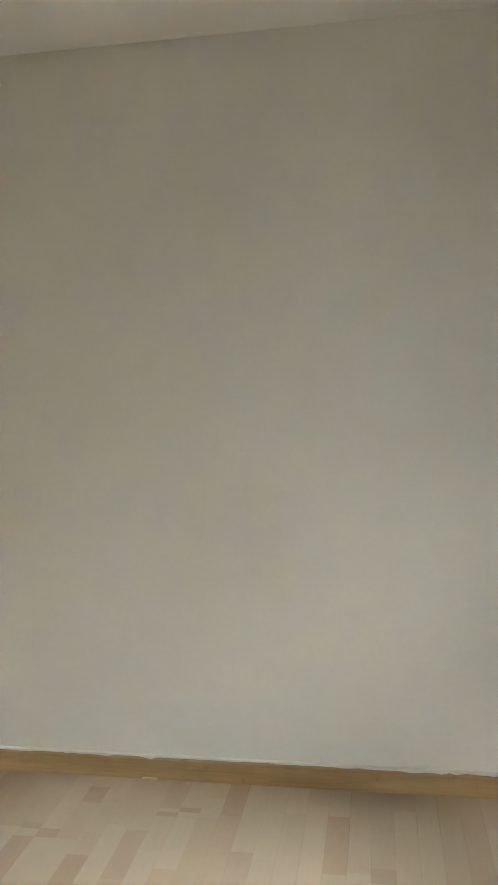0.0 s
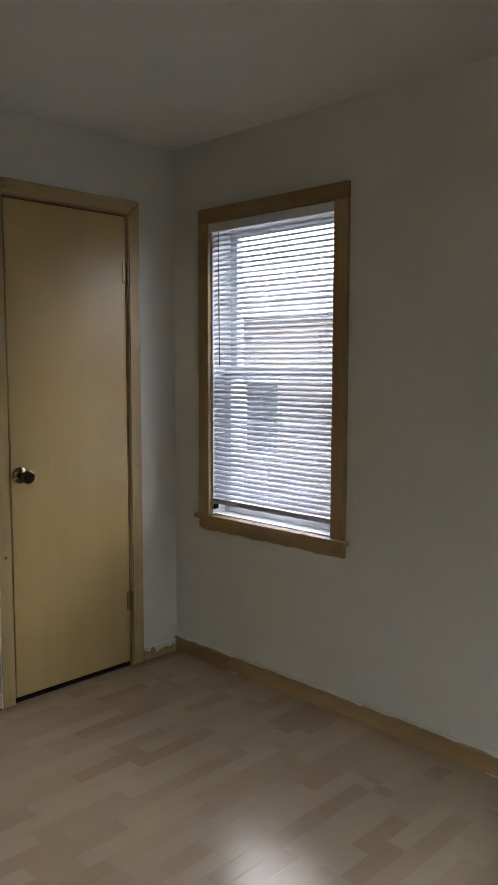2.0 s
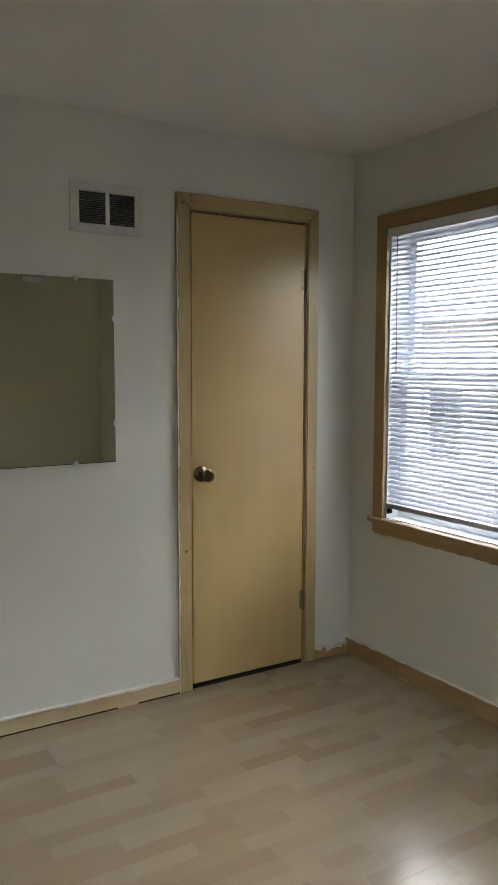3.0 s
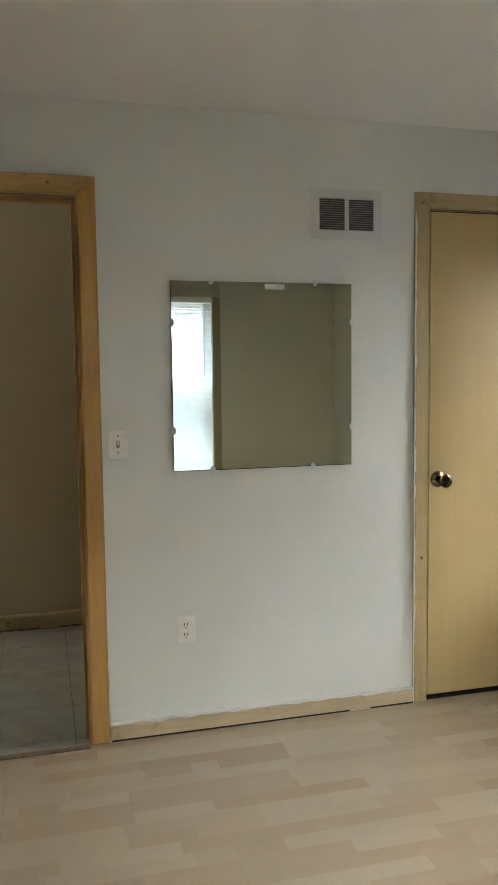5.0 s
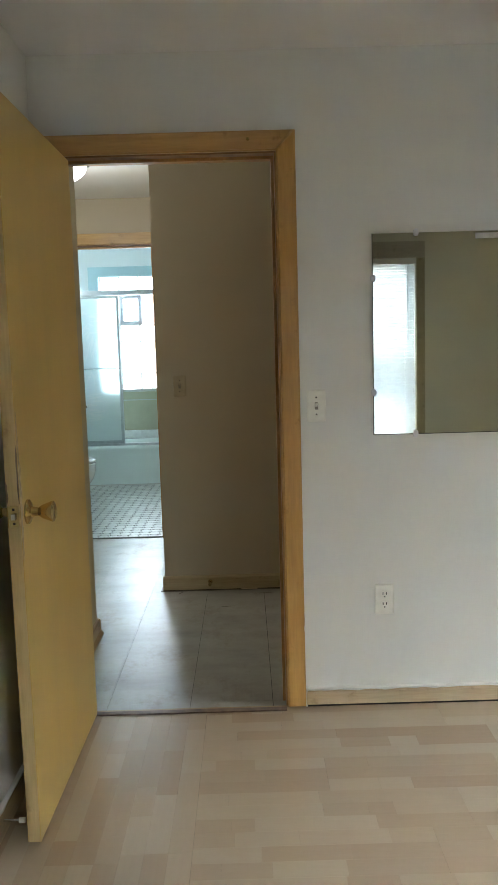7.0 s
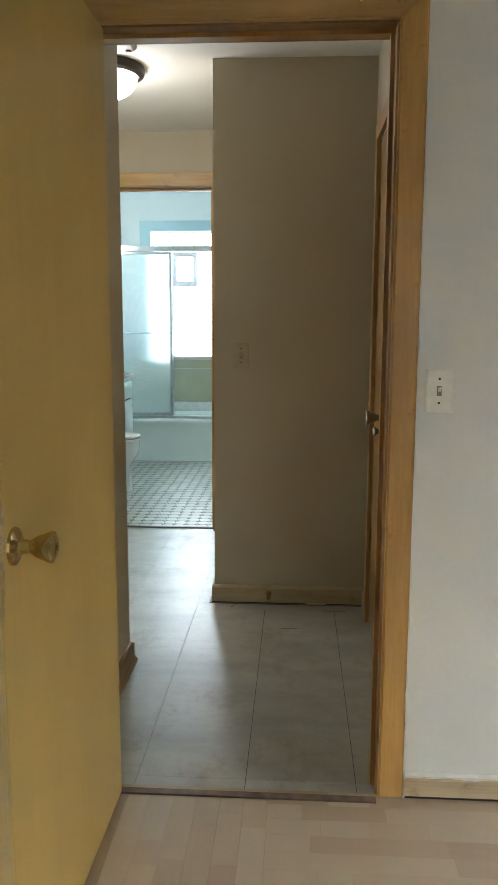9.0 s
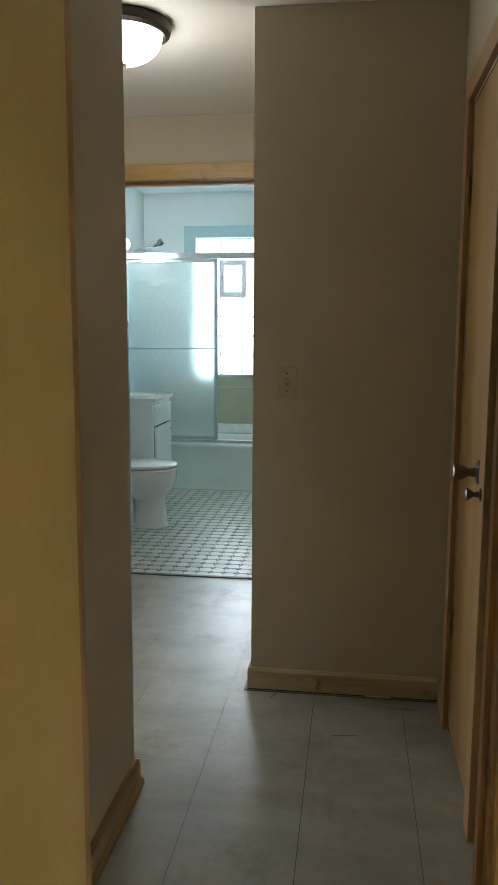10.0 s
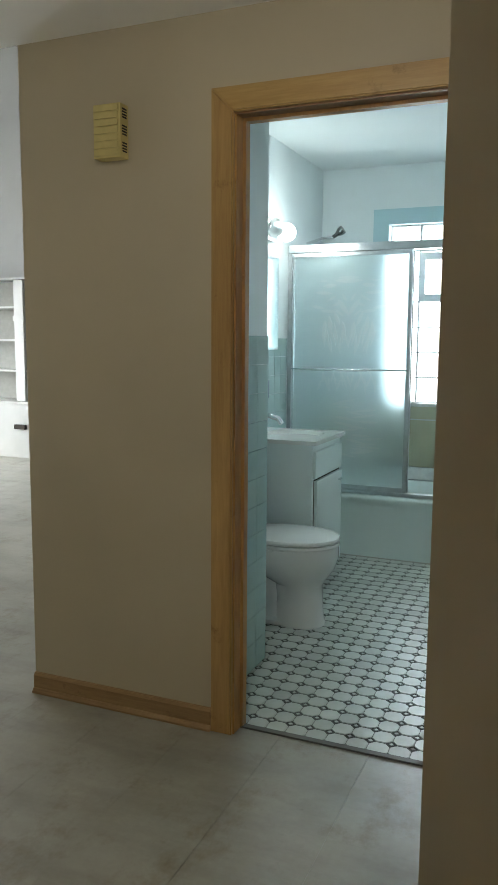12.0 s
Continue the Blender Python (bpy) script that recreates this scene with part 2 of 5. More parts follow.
GROUT = plain("dark_grout", (0.085, 0.09, 0.08), 0.85, 0, 0.25, 12)
WTILE = plain("aqua_wall_tile", (0.42, 0.58, 0.57), 0.16, 0, 0.06, 5)
OLIVE = plain("olive_wall_tile", (0.41, 0.42, 0.30), 0.2, 0, 0.06, 5)


# ---- builders ----
def box(bm, x0, x1, y0, y1, z0, z1, bevel=0.0):
    v = [bm.verts.new((x, y, z)) for x in (x0, x1) for y in (y0, y1) for z in (z0, z1)]
    fs = [bm.faces.new([v[i] for i in q]) for q in ((0, 1, 3, 2), (4, 6, 7, 5), (0, 4, 5, 1), (2, 3, 7, 6), (0, 2, 6, 4), (1, 5, 7, 3))]
    if bevel:
        ed = list({e for f in fs for e in f.edges})
        bmesh.ops.bevel(bm, geom=ed, offset=bevel, segments=2, affect="EDGES", profile=0.7)


def prism(bm, pts, m, depth):
    """A closed outline in x, y, raised by depth, placed by the matrix m."""
    lo = [bm.verts.new(m @ Vector((x, y, 0))) for x, y in pts]
    hi = [bm.verts.new(m @ Vector((x, y, depth))) for x, y in pts]
    bm.faces.new(lo[::-1])
    bm.faces.new(hi)
    for i in range(len(pts)):
        j = (i + 1) % len(pts)
        bm.faces.new((lo[i], lo[j], hi[j], hi[i]))


def lathe(bm, prof, m, seg=24):
    """Turns (radius, height) pairs about z, placed by m."""
    rings = []
    for r, h in prof:
        if r < 1e-6:
            rings.append([bm.verts.new(m @ Vector((0, 0, h)))])
        else:
            rings.append([bm.verts.new(m @ Vector((r * math.cos(a), r * math.sin(a), h))) for a in (2 * math.pi * k / seg for k in range(seg))])
    for a, b in zip(rings, rings[1:]):
        for k in range(seg):
            j = (k + 1) % seg
            q = [a[k % len(a)], a[j % len(a)], b[j % len(b)], b[k % len(b)]]
            q = list(dict.fromkeys(q))
            if len(q) > 2:
                bm.faces.new(q)
    for r in (rings[0], rings[-1]):
        if len(r) > 2:
            bm.faces.new(r)


def loft(bm, rings, close=True):
    vs = [[bm.verts.new(p) for p in r] for r in rings]
    n = len(rings[0])
    for a, b in zip(vs, vs[1:]):
        for k in range(n):
            bm.faces.new((a[k], a[(k + 1) % n], b[(k + 1) % n], b[k]))
    if close:
        bm.faces.new(vs[0][::-1])
        bm.faces.new(vs[-1])


def tube(bm, pts, r, seg=10):
    pts = [Vector(p) for p in pts]
    rings = []
    for i, p in enumerate(pts):
        d = (pts[min(i + 1, len(pts) - 1)] - pts[max(i - 1, 0)]).normalized()
        q = d.to_track_quat("Z", "Y")
        rings.append([p + q @ Vector((r * math.cos(a), r * math.sin(a), 0)) for a in (2 * math.pi * k / seg for k in range(seg))])
    loft(bm, rings)


def finish(bm):
    bmesh.ops.recalc_face_normals(bm, faces=bm.faces)
    return bm


def mesh_of(name, bm, material, smooth=False):
    me = bpy.data.meshes.new(name)
    finish(bm).to_mesh(me)
    bm.free()
    me.materials.append(material)
    if smooth:
        me.polygons.foreach_set("use_smooth", [True] * len(me.polygons))
        me.set_sharp_from_angle(angle=radians(38))
    return me


def part(name, bm, material, parent, label="", smooth=False, kind=""):
    ob = new(name, mesh_of(name, bm, material, smooth))
    ob.parent = parent
    return tagged(ob, label, kind=kind)


def boxes(name, lst, material, parent, label="", bevel=0.0):
    bm = bmesh.new()
    for b in lst:
        box(bm, *b, bevel)
    return part(name, bm, material, parent, label)


def thing(name, label, category, group="", kind="", m=None):
    ob = new(name)
    if m is not None:
        ob.matrix_world = m
    return tagged(ob, label, category, group, kind)


def structure(name, lst, material, label="", category=""):
    bm = bmesh.new()
    for b in lst:
        box(bm, *b)
    ob = new(name, mesh_of(name, bm, material))
    return tagged(ob, label, category, kind="structure")


def rounded(w, h, r, n=5):
    out = []
    for cx, cy, a0 in ((w / 2 - r, h / 2 - r, 0), (-w / 2 + r, h / 2 - r, 90), (-w / 2 + r, -h / 2 + r, 180), (w / 2 - r, -h / 2 + r, 270)):
        out += [(cx + r * math.cos(radians(a0 + 90 * k / n)), cy + r * math.sin(radians(a0 + 90 * k / n))) for k in range(n + 1)]
    return out


# ---- walls ----
WT = 0.115
OPX0, OPX1, OPZ = -0.730, 0.03, 2.025
CLX0, CLX1, CLZ = 1.435, 2.02, 2.04
WY0, WY1, WZ0, WZ1 = -0.965, -0.25, 0.71, 2.01
W2X0, W2X1 = 0.53, 1.25
W2Z0, W2Z1 = 0.56, 2.02
window_lamp("window_light_south", ((W2X0 + W2X1) / 2, YB - 2.2, 3.7), ((W2X0 + W2X1) / 2, YB, 1.35), 3.2, 2.2, 125)

structure("wall_north", [
    (XL - WT, OPX0 - 0.02, 0, WT, 0, CZ), (OPX0 - 0.02, OPX1 + 0.02, 0, WT, OPZ + 0.02, CZ),
    (OPX1 + 0.02, CLX0 - 0.02, 0, WT, 0, CZ), (CLX0 - 0.02, CLX1 + 0.02, 0, WT, CLZ + 0.02, CZ),
    (CLX1 + 0.02, XR + 0.2, 0, WT, 0, CZ)], WALL, "cream painted bedroom wall with scuffs", "wall")
structure("wall_east", [
    (XR, XR + 0.2, YB - 0.2, WY0, 0, CZ), (XR, XR + 0.2, WY1, 0, 0, CZ),
    (XR, XR + 0.2, WY0, WY1, 0, WZ0), (XR, XR + 0.2, WY0, WY1, WZ1, CZ)], WALL, "cream painted outer wall round a window", "wall")
structure("wall_south", [
    (XL - WT, W2X0, YB - 0.2, YB, 0, CZ), (W2X1, XR, YB - 0.2, YB, 0, CZ),
    (W2X0, W2X1, YB - 0.2, YB, 0, W2Z0), (W2X0, W2X1, YB - 0.2, YB, W2Z1, CZ)], WALL, "cream painted outer wall with a window", "wall")
structure("wall_west", [(XL - WT, XL, YB, 0, 0, CZ)], WALL, "cream painted wall beside the open door", "wall")
structure("ceiling", [(XL - WT, XR + 0.2, YB - 0.2, WT, CZ, CZ + 0.12)], CEIL, "matt off-white bedroom ceiling", "ceiling")
# Unseen closet shell, added to keep sky light out of the door gaps.
structure("closet_ceiling", [(CLX0 - 0.15, XR + 0.2, WT, 0.75, CZ, CZ + 0.1)], CEIL)
structure("closet_back", [(XR, XR + 0.1, 0, 0.75, 0, CZ), (CLX0 - 0.1, XR, 0.70, 0.75, 0, CZ), (CLX0 - 0.15, CLX0 - 0.1, WT, 0.75, 0, CZ)], WALL, "unseen closet wall added behind the shut door to block light", "wall")

# hall
LX = -7.0
LY0, LY1 = 0.75, 1.262
structure("wall_hall_side", [(XRH, XRH + WT, WT, LY0, 0, HZ), (XRH, XRH + WT, LY1, YH, 0, HZ), (XRH, XRH + WT, LY0, LY1, 2.03, HZ)], HALLW, "tan painted hall wall round a narrow door", "wall")
structure("wall_hall_block", [(XH, XRH + WT, YH, YBW, 0, HZ)], HALLW, "tan painted hall wall with a light switch", "wall")
structure("wall_hall_corner", [(LX, CORX, WT + 0.003, CORY, 0, HZ)], HALLW, "tan painted hall corner with a baseboard", "wall")
BDX0, BDX1, BDZ = -1.447, -0.72, 2.098
structure("wall_bathroom_door", [(XEND, BDX0 - 0.02, YBW, YBB, 0, BZ), (BDX0 - 0.02, BDX1 + 0.02, YBW, YBB, BDZ + 0.02, BZ), (BDX1 + 0.02, XRH + WT, YBW, YBB, 0, BZ)], HALLW, "tan painted hall wall round the bathroom doorway", "wall")
structure("ceiling_hall", [(LX, XRH + WT, WT, YBW, HZ, HZ + 0.12)], CEIL, "off-white hall ceiling", "ceiling")

# bathroom
structure("wall_bathroom_west", [(BX0 - WT, BX0, YBB, BY1 + 0.2, 0, BZ)], BATHW, "pale blue bathroom wall", "wall")
structure("wall_bathroom_east", [(BX1, BX1 + WT, YBB, BY1 + 0.2, 0, BZ)], BATHW, "pale blue bathroom wall beside the bath", "wall")
BWX0, BWX1, BWZ0, BWZ1 = -1.68, -1.05, 0.957, 2.20
window_lamp("window_light_bathroom", ((BWX0 + BWX1) / 2, BY1 + 0.26, 1.57), (-1.4, 3.5, 0.8), 0.6, 1.15, 0.8)
structure("wall_bathroom_north", [(BX0, BWX0, BY1, BY1 + 0.2, 0, BZ), (BWX1, BX1, BY1, BY1 + 0.2, 0, BZ), (BWX0, BWX1, BY1, BY1 + 0.2, 0, BWZ0), (BWX0, BWX1, BY1, BY1 + 0.2, BWZ1, BZ)], BATHW, "pale blue bathroom wall round a glass block window", "wall")
structure("wall_bathroom_stub", [(BX0, -1.60, YBB, 3.40, 0, BZ)], BATHW, "pale blue stub wall by the bathroom door", "wall")
structure("wall_bathroom_inner", [(-1.60, BDX0 - 0.02, YBB, YBB + 0.01, 0, BZ), (BDX0 - 0.02, BDX1 + 0.02, YBB, YBB + 0.01, BDZ + 0.02, BZ)], BATHW)
structure("ceiling_bathroom", [(BX0 - WT, BX1 + WT, YBW, BY1 + 0.2, BZ, BZ + 0.12)], paint("bathroom_ceiling_paint", (0.72, 0.79, 0.80), 0.7, 0.02), "white bathroom ceiling", "ceiling")

# the far room past the hall
FRY, FRX = 8.1, -8.2
FZ = 5.2
# Fill lamp added at an unseen opening to brighten the hall from the left.
window_lamp("fill_light_west", (FRX + 0.02, 6.2, 1.45), (-2.0, 1.2, 1.0), 1.3, 2.3, 20)
# Off-white taken down to grey: the far room's low light is in the paint.
FARW = paint("dimmed_far_room_paint", (0.36, 0.36, 0.34), 0.6)
structure("wall_far_room_north", [(FRX, BX0 - WT, FRY, FRY + 0.15, 0, FZ)], FARW, "off-white wall of a far room, its dimness in the paint", "wall")
structure("wall_far_room_east", [(XEND, XEND + 0.1, YBB, FRY, 0, FZ), (XEND, XEND + 0.1, YBW, YBB, BZ, FZ)], FARW, "off-white wall of a far room, its dimness in the paint", "wall")
structure("wall_far_room_south", [(LX, XEND, YBW, YBW + 0.1, HZ + 0.12, FZ)], FARW, "off-white wall of a far room, its dimness in the paint", "wall")
structure("wall_far_room_west", [(FRX - 0.15, FRX, WT, 5.0, 0, FZ), (FRX - 0.15, FRX, 7.4, FRY, 0, FZ), (FRX - 0.15, FRX, 5.0, 7.4, 0, 0.8), (FRX - 0.15, FRX, 5.0, 7.4, 2.1, FZ)], FARW, "unseen far room wall with an added window opening", "wall")
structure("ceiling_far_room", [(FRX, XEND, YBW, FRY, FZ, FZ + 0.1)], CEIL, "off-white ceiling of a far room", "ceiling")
structure("floor_far_room", [(FRX, XEND, YBW, FRY, -0.1, -0.002)], HVINYL, "pale grey shiny floor of a far room", "floor")
# Ground made pale so that it bounces light up to blinds and ceiling.
structure("ground", [(-400, 400, -400, 400, -1.3, -1.2)], plain("bounce_ground", (0.34, 0.34, 0.33), 0.9, 0, 0.12, 3), "pale ground outside, lightened to bounce light indoors", "ground")


# ---- trim ----
def casing_y(name, x0, x1, z, y, side=-1, w=0.068, t=0.018, left=True, right=True, label="honey pine door casing", z0=0.0, up=None, level=None):
    """A flat casing round an opening in a wall square to y."""
    th = thing(name, label, "trim", kind="structure")
    ya, yb = sorted((y, y + side * t))
    r = 0.006
    mx = Matrix(((1, 0, 0, 0), (0, 0, 1, ya), (0, 1, 0, 0), (0, 0, 0, 1)))

    def board(nm, pts, mat, lab):
        bm = bmesh.new()
        prism(bm, pts, mx, yb - ya)
        fy = ya if side < 0 else yb
        ed = [e for e in bm.edges if all(abs(v.co.y - fy) < 1e-5 for v in e.verts)]
        bmesh.ops.bevel(bm, geom=ed, offset=0.005, segments=3, affect="EDGES")
        return part(nm, bm, mat, th, lab, True)

    a0, a1, b0, b1 = x0 - r - w, x0 - r, x1 + r, x1 + r + w
    zi, zo = z + r, z + r + w
    if left:
        board("jamb_board", [(a0, z0), (a1, z0), (a1, zi), (a0, zo - 0.0008)], up or TRIM, "upright pine board, mitred")
    if right:
        board("jamb_board", [(b0, z0), (b1, z0), (b1, zo - 0.0008), (b0, zi)], up or TRIM, "upright pine board, mitred")
    board("head_board", [(a1 + 0.0006, zi), (b0 - 0.0006, zi), (b1, zo), (a0, zo)], level or TRIMX, "level pine board, mitred")
    return th


def jambs_y(name, x0, x1, z, y0, y1, stop_y=None, label="dark varnished door jamb"):
    th = thing(name, label, "door frame", kind="structure")
    boxes("side_jamb", [(x0 - 0.019, x0, y0, y1, 0, z)], JAMB, th, "upright jamb board")
    boxes("side_jamb", [(x1, x1 + 0.019, y0, y1, 0, z)], JAMB, th, "upright jamb board")
    boxes("head_jamb", [(x0 - 0.019, x1 + 0.019, y0, y1, z, z + 0.019)], JAMBX, th, "level jamb board")
    if stop_y is not None:
        boxes("stop", [(x0, x0 + 0.011, stop_y, stop_y + 0.033, 0, z - 0.011), (x1 - 0.011, x1, stop_y, stop_y + 0.033, 0, z - 0.011), (x0, x1, stop_y, stop_y + 0.033, z - 0.011, z)], JAMB, th, "door stop strip")
    return th


casing_y("casing_bedroom_door", OPX0, OPX1, OPZ, 0, -1, left=True, up=ORANGE, level=ORANGEX)
jambs_y("frame_bedroom_door", OPX0, OPX1, OPZ, -0.002, WT + 0.002, 0.04)
casing_y("casing_bedroom_door_hall", OPX0, OPX1, OPZ, WT, 1)
casing_y("casing_closet_door", CLX0, CLX1, CLZ, 0, -1, w=0.062, up=CLOSETUP, level=CLOSETLEVEL)
jambs_y("frame_closet_door", CLX0, CLX1, CLZ, -0.002, WT, 0.045)
casing_y("casing_bathroom_door", BDX0, BDX1, BDZ, YBW, -1, w=0.078, up=GOLDUP, level=GOLDLEVEL)
jambs_y("frame_bathroom_door", BDX0, BDX1, BDZ, YBW - 0.002, YBB + 0.012, 0.0 + YBW + 0.05, "pine jamb of the bathroom doorway")


def baseboard(name, p0, p1, h=0.080, t=0.014, side=1, mat=None, shoe=False, gap=0.001):
    """From p0 to p1 along x or y; side: where the room lies."""
    th = thing(name, "honey pine baseboard with nicks", "baseboard", kind="structure")
    bm = bmesh.new()
    (x0, y0), (x1, y1) = p0, p1
    prof = [(0, 0), (t, 0), (t, h - 0.012), (t * 0.55, h - 0.002), (0, h)]
    if shoe:
        prof = [(0, 0), (t + 0.012, 0), (t + 0.012, 0.008), (t + 0.004, 0.018), (t, 0.02), (t, h - 0.012), (t * 0.5, h - 0.002), (0, h)]
    L = math.hypot(x1 - x0, y1 - y0)
    if abs(x1 - x0) > abs(y1 - y0):
        m = Matrix(((0, 0, 1, min(x0, x1)), (side, 0, 0, y0), (0, 1, 0, gap), (0, 0, 0, 1)))
        mt = TRIMX
    else:
        m = Matrix(((side, 0, 0, x0), (0, 0, 1, min(y0, y1)), (0, 1, 0, 0.001), (0, 0, 0, 1)))
        mt = TRIMY
    prism(bm, prof, m, L)
    part("board", bm, mat or mt, th)
    if gap > 0.002:
        boxes("dark_gap", [(min(x0, x1), max(x0, x1), y0 - t + 0.002, y0 - 0.0005, 0.0005, gap)], DARK, th, "dark gap under the board")
    rnd = random.Random(int(L * 1000))
    pts, d = [], 0.0
    while d < L:
        pts.append((d, gap + h - 0.004 - rnd.uniform(-0.002, 0.002) - (rnd.uniform(0.001, 0.005) if rnd.random() < 0.25 else 0)))
        d += rnd.uniform(0.01, 0.04)
    pts = pts + [(L, gap + h - 0.003), (L, gap + h + 0.001), (0, gap + h + 0.001)]
    bm = bmesh.new()
    if abs(x1 - x0) > abs(y1 - y0):
        mq = Matrix(((1, 0, 0, min(x0, x1)), (0, 0, side, y0 + side * (t - 0.0005)), (0, 1, 0, 0), (0, 0, 0, 1)))
    else:
        mq = Matrix(((0, 0, side, x0 + side * (t - 0.0005)), (1, 0, 0, min(y0, y1)), (0, 1, 0, 0), (0, 0, 0, 1)))
    if not shoe and y0 <= 0.01:
        prism(bm, pts, mq, 0.0015)
        if abs(x1 - x0) > abs(y1 - y0):
            ya, yb = sorted((y0 + side * 0.0005, y0 + side * (t - 0.0005)))
            box(bm, min(x0, x1), max(x0, x1), ya, yb, gap + h - 0.001, gap + h + 0.001)
        else:
            xa, xb = sorted((x0 + side * 0.0005, x0 + side * (t - 0.0005)))
            box(bm, xa, xb, min(y0, y1), max(y0, y1), gap + h - 0.001, gap + h + 0.001)
        part("paint_edge", bm, WALL, th, "ragged edge of wall paint on the board")
    else:
        bm.free()
    bm = bmesh.new()
    n = int(L * 1.5)
    for k in range(n):
        d = rnd.uniform(0.05, L - 0.2)
        w = rnd.uniform(0.03, 0.14)
        if abs(x1 - x0) > abs(y1 - y0):
            q = sorted((y0 + side * (t - 0.002), y0 + side * (t + 0.003)))
            box(bm, min(x0, x1) + d, min(x0, x1) + d + w, q[0], q[1], 0.002, 0.007)
        else:
            q = sorted((x0 + side * (t - 0.002), x0 + side * (t + 0.003)))
            box(bm, q[0], q[1], min(y0, y1) + d, min(y0, y1) + d + w, 0.002, 0.007)
    if n:
        part("chipped_edge", bm, plain("bare_pine", (0.6, 0.47, 0.3), 0.7), th, "chipped bare wood along the foot")
    else:
        bm.free()
    return th


baseboard("baseboard_north", (OPX1 + 0.076, 0), (CLX0 - 0.07, 0), h=0.060, t=0.019, side=-1, gap=0.008, mat=PALEPINE)
baseboard("baseboard_north_corner", (CLX1 + 0.07, 0), (XR - 0.015, 0), h=0.06, side=-1)
baseboard("baseboard_east", (XR, YB + 0.015), (XR, 0), side=-1)
baseboard("baseboard_south", (XL + 0.015, YB), (XR, YB), side=1)
baseboard("baseboard_west", (XL, YB), (XL, -0.02), side=1)
baseboard("baseboard_hall_block", (XH - 0.012, YH), (XRH - 0.015, YH), side=-1, mat=PALEX, gap=0.006)
baseboard("baseboard_hall_block_side", (XH, YH), (XH, YBW), side=-1)
baseboard("baseboard_hall_corner", (CORX, 0.19), (CORX, CORY + 0.013), side=1, shoe=True, mat=GRIMY)
baseboard("baseboard_hall_left", (LX, CORY), (CORX + 0.015, CORY), side=1)
baseboard("baseboard_bathroom_wall", (XEND, YBW), (BDX0 - 0.085, YBW), side=-1, shoe=True, mat=wood("worn_pine_along_x", (0.37, 0.235, 0.105), (0.24, 0.14, 0.055), "x"))
baseboard("baseboard_hall_side", (XRH, LY1 + 0.082), (XRH, YH - 0.015), side=-1)


for nm, pts in (("casing_closet_door", ((1.395, 2.065), (1.40, 0.62))), ("casing_bedroom_door", ((-0.06, 2.07),))):
    for x, z in pts:
        bm = bmesh.new()
        lathe(bm, [(0, 0), (0.006, 0), (0.005, 0.003), (0, 0.004)], pose(x, -0.018, z, 90, 0, 0), 10)
        part("nail_head", bm, BRASS, bpy.data.objects[nm], "bright nail head", True)

pb = thing("paint_smear", "ragged smear of wall paint over the corner baseboard", "paint smear", kind="structure")
rp = random.Random(3)
px = CLX1 + 0.07
bm = bmesh.new()
pts = []
while px < XR - 0.02:
    pts.append((px, 0.060 - rp.uniform(0.0, 0.034)))
    px += rp.uniform(0.008, 0.022)
pts = [(CLX1 + 0.07, 0.0605)] + pts + [(XR - 0.018, 0.0605)]
prism(bm, pts, Matrix(((1, 0, 0, 0), (0, 0, -1, -0.0142), (0, 1, 0, 0), (0, 0, 0, 1))), 0.001)
part("paint", bm, WALL, pb)

rp = random.Random(8)
for nm, x, zt in (("casing_closet_door", CLX0 - 0.068, 2.04), ("casing_bedroom_door", OPX1 + 0.074, 2.02)):
    pts, z = [], 0.0
    while z < zt:
        pts.append((x + rp.uniform(0.0005, 0.004) + (rp.uniform(0, 0.004) if rp.random() < 0.3 else 0) * (1 if "closet" in nm else -1), z))
        z += rp.uniform(0.015, 0.05)
    e = x - 0.0015 if "closet" in nm else x + 0.0055
    bm = bmesh.new()
    prism(bm, [(e, 0.0)] + pts + [(e, zt)], Matrix(((1, 0, 0, 0), (0, 0, -1, -0.0135), (0, 1, 0, 0), (0, 0, 0, 1))), 0.005)
    part("paint_edge", bm, WALL, bpy.data.objects[nm], "ragged edge of wall paint on the casing")


# ---- doors ----
def knob(parent, m, mat=BRASS, label="round brass door knob"):
    bm = bmesh.new()
    lathe(bm, [(0.0, 0.0), (0.034, 0.0), (0.033, 0.005), (0.026, 0.009), (0.014, 0.012), (0.011, 0.03), (0.014, 0.034), (0.019, 0.042), (0.024, 0.056), (0.028, 0.066), (0.0275, 0.070), (0.021, 0.073), (0.018, 0.070), (0.0, 0.070)], m, 28)
    return part("knob", bm, mat, parent, label, True)


def hinge(parent, m, label="brass butt hinge"):
    bm = bmesh.new()
    lathe(bm, [(0.0, -0.047), (0.004, -0.047), (0.006, -0.044), (0.006, 0.044), (0.004, 0.047), (0.0, 0.047)], m, 12)
    v = [m @ Vector(p) for p in ((-0.02, 0.004, -0.044), (0.02, 0.007, 0.044))]
    box(bm, min(v[0].x, v[1].x), max(v[0].x, v[1].x), min(v[0].y, v[1].y), max(v[0].y, v[1].y), min(v[0].z, v[1].z), max(v[0].z, v[1].z))
    return part("hinge", bm, OLDBRASS, parent, label, True)


# closet door, shut
d = thing("closet_door", "plain birch veneer closet door, shut", "door")
boxes("leaf", [(CLX0 + 0.004, CLX1 - 0.004, -0.004, 0.031, 0.022, CLZ - 0.005)], BIRCH, d, "flat birch veneer leaf", 0.0015)
